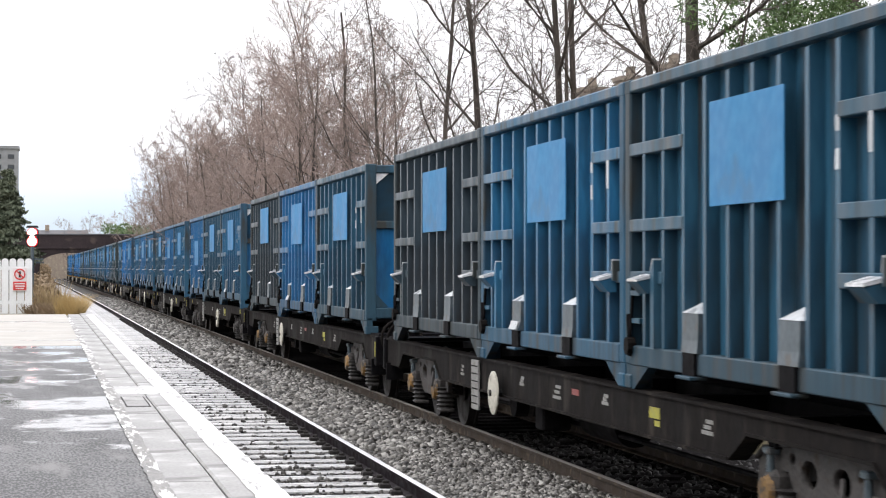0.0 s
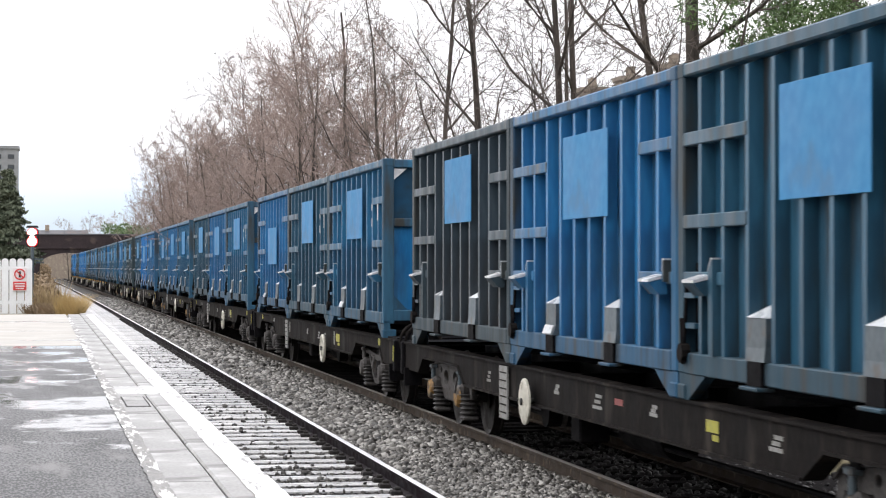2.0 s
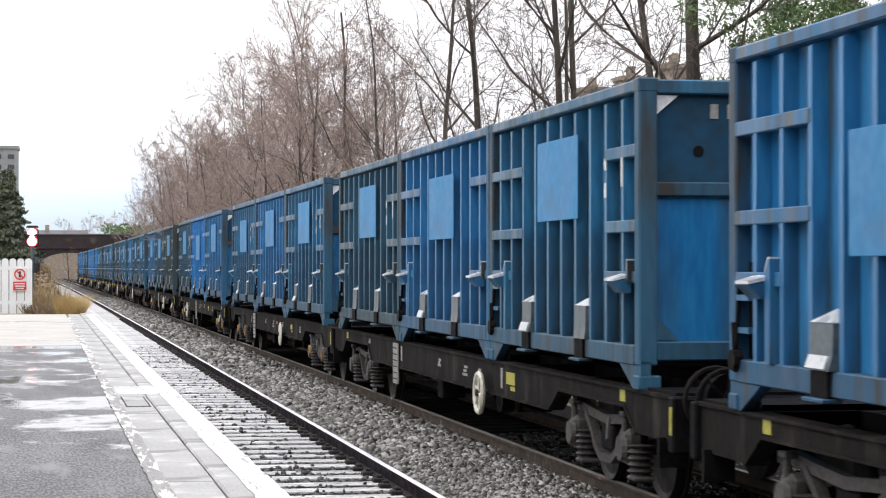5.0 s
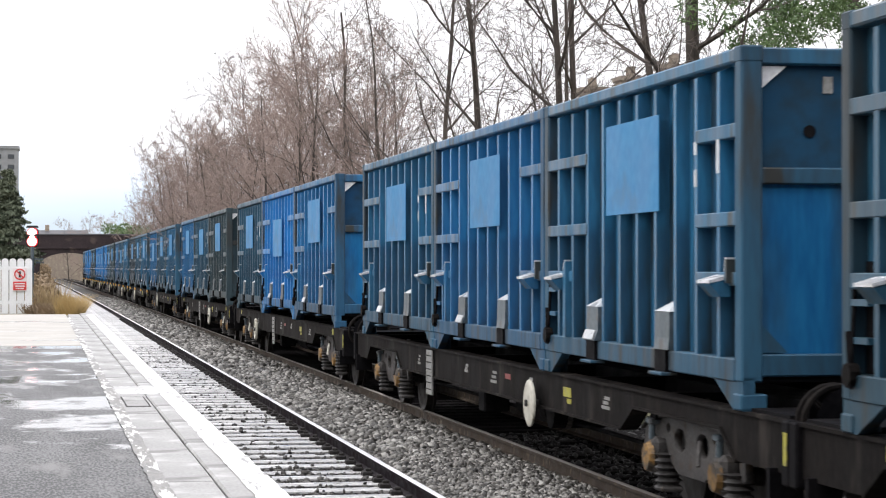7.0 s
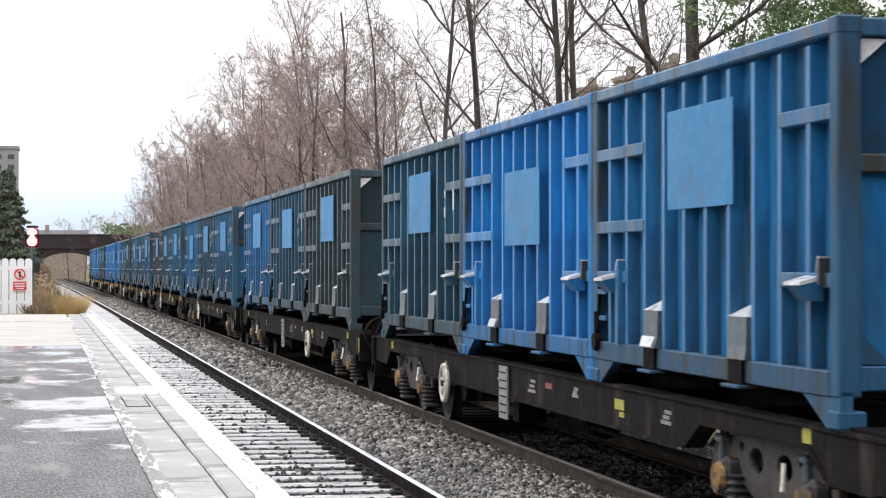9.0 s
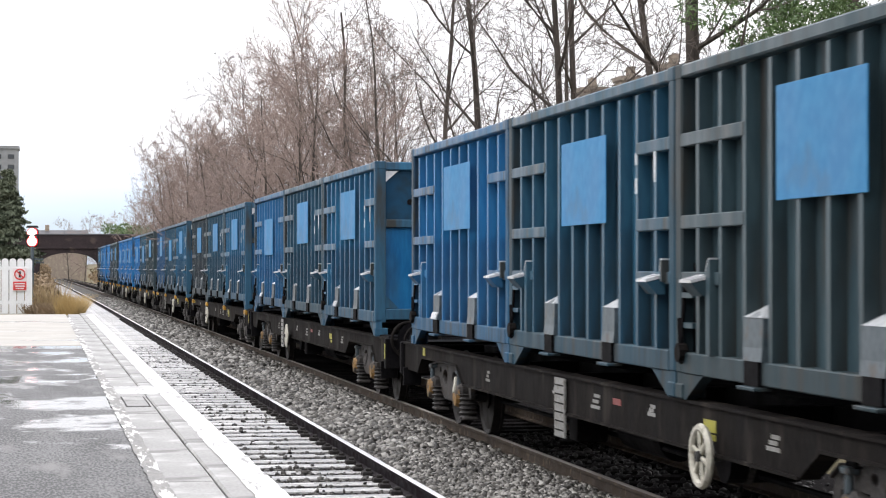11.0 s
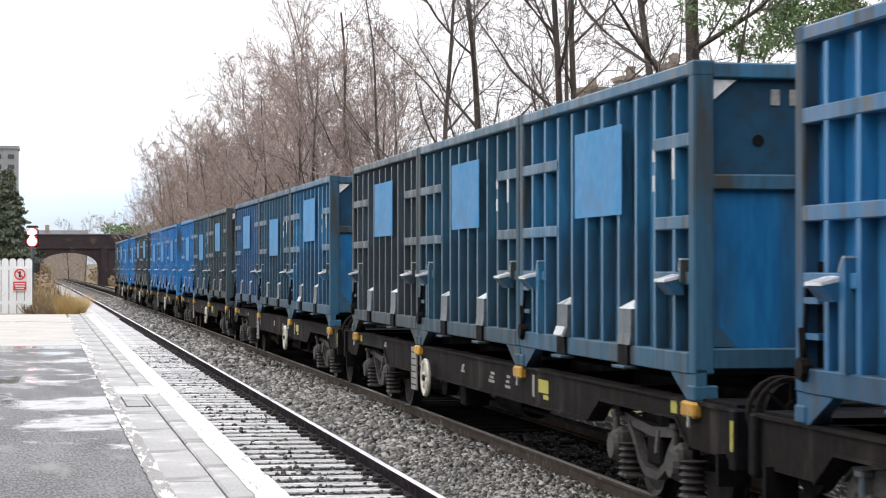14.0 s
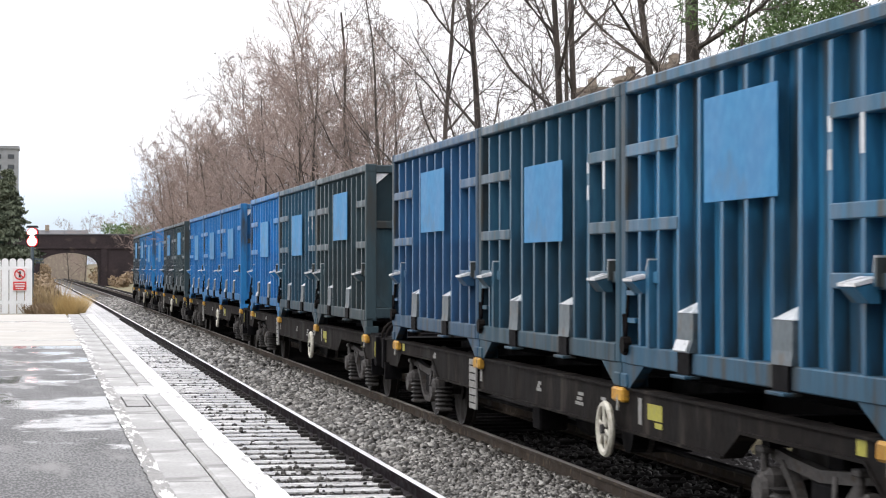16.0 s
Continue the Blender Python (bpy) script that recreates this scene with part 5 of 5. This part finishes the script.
    for name, y, l, z0, z1, mt in plates:
        if mt is PLATE and l > 0.15:
            for k in range(3):
                z = z0 + (z1 - z0) * (0.1 + 0.3 * k)
                part("stencil_bar", box(x, x + 0.004, y + 0.05 * (k == 1), y + l * (1.0, 0.8, 0.65)[k], z, z + 0.03), mt, w, "faded white stencilled line")
        else:
            part(name, box(x, x + 0.004, y, y + l, z0 + 0.06 * (mt is YELLOW), z1), mt, w)
            if mt is YELLOW:
                part("stencil_bar", box(x, x + 0.004, y, y + 0.5 * l, z0, z0 + 0.045), mt, w)
    part("end_plate", box(-1.256, -1.250, end0 - 0.08, end0 - 0.02, 0.70, 0.92), YELLOW, w, "yellow end marker plate")
    # hanging label board, brake gear and handwheel
    by = 9.7 if kind in ("plain", "plain_mid") else 12.3
    board = part("label_board", box(-1.235, -1.215, by, by + 0.40, 0.40, 0.96), PLATE, w, "dirty white hanging board with stencilled rows")
    for k in range(6):
        part("text_bar", box(-1.239, -1.234, by + 0.04, by + 0.36, 0.46 + 0.085 * k, 0.474 + 0.085 * k), FRAME, board)
    hy = {"disc": 11.2, "disc_mid": 6.5, "spoked": 6.35, "plain": 12.95, "plain_mid": 5.2, "orange": 6.35, "orange_far": 11.25}[kind]
    if kind in ("disc", "disc_mid"):
        wheel = part("handwheel", lathe([(0.03, -0.02), (0.20, -0.012), (0.235, 0.0), (0.235, 0.018), (0.20, 0.016), (0.03, 0.0)], (-1.30, hy, 0.66)), CREAM, w, "cream painted disc handwheel")
        part("hub", tube(bmesh.new(), (-1.34, hy, 0.66), (-1.15, hy, 0.66), 0.035), INK, wheel)
    else:
        bm = ring(bmesh.new(), (-1.30, hy, 0.62), 0.215, 0.030, "x", 26, 6)
        for k in range(3):
            a = math.pi * k / 3 + 0.3
            tube(bm, (-1.30, hy - 0.2 * math.cos(a), 0.62 - 0.2 * math.sin(a)), (-1.30, hy + 0.2 * math.cos(a), 0.62 + 0.2 * math.sin(a)), 0.018, sides=6)
        wheel = part("handwheel", bm, CREAM, w, "cream painted spoked handwheel")
        part("hub", tube(bmesh.new(), (-1.34, hy, 0.62), (-1.15, hy, 0.62), 0.04), INK, wheel)
        for y in (0.18, 6.15, 12.2, SPAN - 0.27) if kind in ("orange", "orange_far") else ():
            for s in (-1, 1):
                f = part("twistlock", box(s * 1.18, s * 1.265, y - 0.2, y + 0.14, 0.87, 0.995, 0.02), ORANGE, w, "chipped orange container fitting")
                part("handle", tube(bmesh.new(), (s * 1.25, y - 0.05, 0.95), (s * 1.27, y - 0.09, 0.80), 0.014, sides=6), PLATE, f)
        for y in (0.7, SPAN - 0.67):
            part("end_stripe", box(-1.206, -1.199, y - 0.1, y + 0.06, 0.87, 0.97), YELLOW, w)
    tank = part("brake_cylinder", tube(bmesh.new(), (-0.95, hy + 0.55, 0.55), (-0.35, hy + 0.55, 0.55), 0.19, 0.19, 18), UNDER, w)
    part("strap", tube(bmesh.new(), (-0.80, hy + 0.55, 0.55), (-0.75, hy + 0.55, 0.55), 0.2, 0.2, 18), BOGIE, tank)
    part("air_tank", tube(bmesh.new(), (-0.55, 8.2, 0.50), (-0.55, 9.6, 0.50), 0.2, 0.2, 18), UNDER, w)
    part("valve_box", box(-1.05, -0.75, 9.9, 10.25, 0.34, 0.70, 0.02), UNDER, w)
    part("brake_rod", tube(bmesh.new(), (-0.7, 3.0, 0.42), (-0.7, 15.2, 0.42), 0.022, sides=6), UNDER, w)
    for c in (c0, c1):
        build_bogie(w, c, kind)
    # white staining line and shunter's handles under the sole
    for y in (2.0, SPAN - 2.0):
        part("brake_handle", tube(bmesh.new(), (-1.21, y - 0.9, 0.70), (-1.25, y - 0.98, 0.52), 0.018, sides=6), CREAM if kind in ("plain", "plain_mid") else BOGIE, w)
    return w


def curved(points, wide, x0, x1):
    """A bar of even depth that follows points in the y-z plane."""
    upper, lower = [], []
    for k, (y, z) in enumerate(points):
        (a, b), (c, d) = points[max(k - 1, 0)], points[min(k + 1, len(points) - 1)]
        n = Vector((-(d - b), c - a)).normalized() * (wide / 2)
        upper.append((y + n.x, z + n.y))
        lower.append((y - n.x, z - n.y))
    return prism(upper + lower[::-1], "x", x0, x1)


def build_bogie(w, c, kind):
    """Pressed plate frame with round holes, or an open frame of bowed beams; coil springs beside each axlebox."""
    plate_frame = kind in ("disc", "disc_mid", "plain", "plain_mid")
    bog = part("bogie", box(-0.95, 0.95, -0.16, 0.16, 0.42, 0.80, 0.03), UNDER, w, "dusty steel two-axle bogie with coil springs" if plate_frame else "dark two-axle bogie with open bowed frame")
    bog.location = (0, c, 0)
    plate = [(-1.34, 0.46), (-1.30, 0.66), (-1.14, 0.74), (-0.55, 0.80), (0.55, 0.80), (1.14, 0.74), (1.30, 0.66), (1.34, 0.46), (1.24, 0.44), (1.18, 0.60), (0.70, 0.62), (0.56, 0.44), (0.34, 0.36), (-0.34, 0.36), (-0.56, 0.44), (-0.70, 0.62), (-1.18, 0.60), (-1.24, 0.44)]
    holes = [oval(-0.30, 0.63, 0.16, 0.10), oval(0.30, 0.63, 0.16, 0.10), oval(-1.12, 0.68, 0.05, 0.05), oval(1.12, 0.68, 0.05, 0.05), oval(-0.62, 0.71, 0.06, 0.045), oval(0.62, 0.71, 0.06, 0.045)]
    for s in (-1, 1):
        if plate_frame:
            plate_with_holes("side_frame", plate, holes, 0.05, BOGIE, bog, s * 1.04)
            part("top_flange", prism([(-1.32, 0.655), (-1.15, 0.745), (-0.55, 0.803), (0.55, 0.803), (1.15, 0.745), (1.32, 0.655), (1.32, 0.68), (1.15, 0.77), (0.55, 0.825), (-0.55, 0.825), (-1.15, 0.77), (-1.32, 0.68)], "x", s * 0.94, s * 1.10), BOGIE, bog)
        else:
            beam = curved([(-1.30, 0.70), (-1.0, 0.72), (-0.6, 0.68), (0.0, 0.64), (0.6, 0.68), (1.0, 0.72), (1.30, 0.70)], 0.085, s * 0.98, s * 1.06)
            part("top_beam", beam, BOGIE, bog)
            bow = curved([(-0.72, 0.66), (-0.52, 0.52), (-0.38, 0.38), (-0.18, 0.29), (0.18, 0.29), (0.38, 0.38), (0.52, 0.52), (0.72, 0.66)], 0.075, s * 0.99, s * 1.07)
            part("bow_beam", bow, BOGIE, bog)
            part("bolster_end", box(s * 0.9, s * 1.05, -0.2, 0.2, 0.36, 0.6, 0.02), UNDER, bog)
        for y in (-0.9, 0.9):
            bx = box(s * 0.98, s * 1.15, y - 0.12, y + 0.12, 0.31, 0.62, 0.045)
            part("axlebox", bx, BOGIE, bog)
            cap = bmesh.new()
            tube(cap, (s * 1.14, y, 0.455), (s * 1.185, y, 0.455), 0.13, 0.11, 14)
            part("axlebox_cover", cap, OCHRE if plate_frame else BOGIE, bog, "flaking ochre axlebox cover" if plate_frame else "grey axlebox cover")
            link = bmesh.new()
            tube(link, (s * 1.12, y + 0.02, 0.60), (s * 1.12, y + 0.02, 0.74), 0.032, 0.026, 10)
            brick(link, s * 1.07, s * 1.16, y - 0.05, y + 0.09, 0.72, 0.77, 0.012)
            part("suspension_link", link, LUG if plate_frame else BOGIE, bog, "worn grey suspension link")
            for d in (-0.25,):
                coil = [(0.10 + (0.016, -0.02)[k % 2], 0.225 + 0.027 * k) for k in range(11)]
                spring = lathe(coil, (0, 0, 0), 14)
                bmesh.ops.transform(spring, matrix=Matrix.Translation((s * 1.06, y + d, 0)) @ Matrix.Rotation(radians(-90), 4, "Y"), verts=spring.verts)
                part("spring", spring, SPRING, bog, "dark coil spring")
                part("spring_seat", box(s * 0.97, s * 1.15, y + d - 0.12, y + d + 0.12, 0.195, 0.235, 0.012), BOGIE, bog)
    for y in (-0.9, 0.9):
        bm = lathe([(0.05, -1.02), (0.075, -0.80), (0.46 * 0.35, -0.79), (0.12, -0.755), (0.40, -0.765), (0.455, -0.79), (0.455, -0.70), (0.49, -0.69), (0.49, -0.665), (0.40, -0.67), (0.16, -0.68), (0.09, -0.60), (0.085, 0.60), (0.16, 0.68), (0.40, 0.67), (0.49, 0.665), (0.49, 0.69), (0.455, 0.70), (0.455, 0.79), (0.40, 0.765), (0.12, 0.755), (0.16, 0.79), (0.075, 0.80), (0.05, 1.02)], (0, 0, 0), 28)
        ws = part("wheelset", bm, WHEEL, bog)
        ws.location = (0, y, 0.456)


# ---- the train ----
PAINT_ROWS = [("tealdark", "teal", "dark"), ("tealdark", "blue", "dark"), ("teal", "tealdark", "blue"), ("teal", "blue", "tealdark"), ("teal", "blue", "teal"), ("blue", "royal", "tealdark"), ("green", "tealdark", "blue"), ("teal", "tealdark", "blue"), ("teal", "tealdark", "dark"), ("teal", "tealdark", "navy"), ("green", "tealdark", "royal"), ("royal", "royal", "royal"), ("green", "dark", "royal"), ("royal", "blue", "dark")]
LABELS = {"navy": "dull navy blue ribbed steel waste container with a light blue panel", "teal": "faded teal-blue ribbed steel waste container with a plain light blue panel", "tealdark": "grimy dark teal ribbed steel waste container with a light blue panel", "blue": "blue ribbed steel waste container with a plain light blue panel", "royal": "bright royal blue ribbed steel waste container", "dark": "soot-grey ribbed steel waste container with a light blue panel", "green": "dark green-grey ribbed steel waste container with a light blue panel"}
KINDS = ["disc", "disc", "spoked", "spoked", "disc_mid", "plain", "plain_mid", "disc", "orange_far", "orange", "orange", "orange", "orange", "orange"]
WAGON_LABELS = {"navy": "dull navy blue ribbed steel waste container with a light blue panel", "disc": "brown-grey bogie flat wagon with a cream disc handwheel", "disc_mid": "brown-grey bogie flat wagon with a disc handwheel beside its brake cylinder", "spoked": "grey bogie flat wagon with a cream spoked handwheel amidships", "plain": "dark grey bogie flat wagon with a thin spoked handwheel", "plain_mid": "dark grey bogie flat wagon with cream shunting handles", "orange": "brown-grey bogie flat wagon with orange fittings and spoked handwheel", "orange_far": "brown-grey bogie wagon with orange fittings, handwheel by its board"}
# where the leading end of each wagon's load stands at the start
FRONTS = [11.59, 32.32, 52.92, 73.42, 93.49, 114.69, 135.97, 157.26, 177.62, 198.39, 218.98, 239.58, 260.18, 280.78]
PANEL_DROPS = {(9, 1): 0.2, (10, 1): 0.22, (2, 2): 0.38, (4, 2): 0.08, (7, 2): 0.18, (1, 2): -0.08, (9, 0): -0.03, (6, 1): 0.06, (3, 1): 0.1}
# metres rolled by the train, every half second
ROLLED = [0.00, 5.72, 11.12, 16.83, 22.26, 28.15, 33.55, 39.43, 44.76, 50.50, 56.24, 61.97, 67.71, 73.45, 78.95, 84.81, 90.31, 96.46, 102.02, 107.96, 113.92, 119.89, 125.85, 131.87, 137.61, 143.86, 150.00, 156.15, 161.96, 168.33, 174.29, 180.70, 186.67]


def run(t):
    k = min(int(2 * t), len(ROLLED) - 2)
    return ROLLED[k] + (ROLLED[k + 1] - ROLLED[k]) * (2 * t - k)


TRAIN = []      # (thing, where its leading end stands at the start, half its length)
WHEELS = []


def build_train():
    stock = {}
    for p in PAINTS:
        stock[p] = [None, lambda p=p: build_container(p, 0.0 if p != "royal" else 0.22, 2.05, marks=p in ("teal", "tealdark"))]
    wagons = {}
    for n, row in enumerate(PAINT_ROWS):
        kind = KINDS[n]
        if kind not in wagons:
            wagons[kind] = ob = build_wagon(kind)
        else:
            ob = copy_thing(wagons[kind], Matrix.Identity(4))
        tagged(ob, WAGON_LABELS[kind], "railway wagon", "wagons of the freight train")
        TRAIN.append((ob, FRONTS[n], SPAN / 2))
        for o in ob.children_recursive:
            if o.name.startswith("wheelset"):
                WHEELS.append(o)
        for c, p in enumerate(row):
            if stock[p][0] is None:
                stock[p][0] = ob = stock[p][1]()
            else:
                ob = copy_thing(stock[p][0], Matrix.Identity(4))
            drop = PANEL_DROPS.get((n, c), 0.0)
            for o in ob.children:
                if o.name.startswith("blank_panel"):
                    o.location.z = -drop
            tagged(ob, LABELS[p], "shipping container", "containers on the train")
            TRAIN.append((ob, FRONTS[n] + PITCH * c, LENGTH / 2))


def motions():
    times = [0.5 * k for k in range(33)]
    for ob, back, half in TRAIN:
        rows = []
        for t in times:
            y = back - run(t)
            a, b = bend(y), bend(y + 2 * half)
            rows.append((t, pose(FAR_X + a, y, 0.0, 0, 0, -math.degrees(math.atan2(b - a, 2 * half)))))
        walk(ob, rows)
    spin = [k / FPS for k in range(16 * FPS + 1)]
    for ob in WHEELS:
        p = ob.location.copy()
        walk(ob, [(t, pose(p.x, p.y, p.z) @ Matrix.Rotation(run(t) / 0.456, 4, "X")) for t in spin])


build_ground()
build_bed()
build_rails()
build_sleepers()
build_stones()
build_platform()
build_fence()
build_bridge()
build_back_blocker()
build_far_buildings()
build_trees()
build_evergreens()
build_scrub()
build_train()
motions()
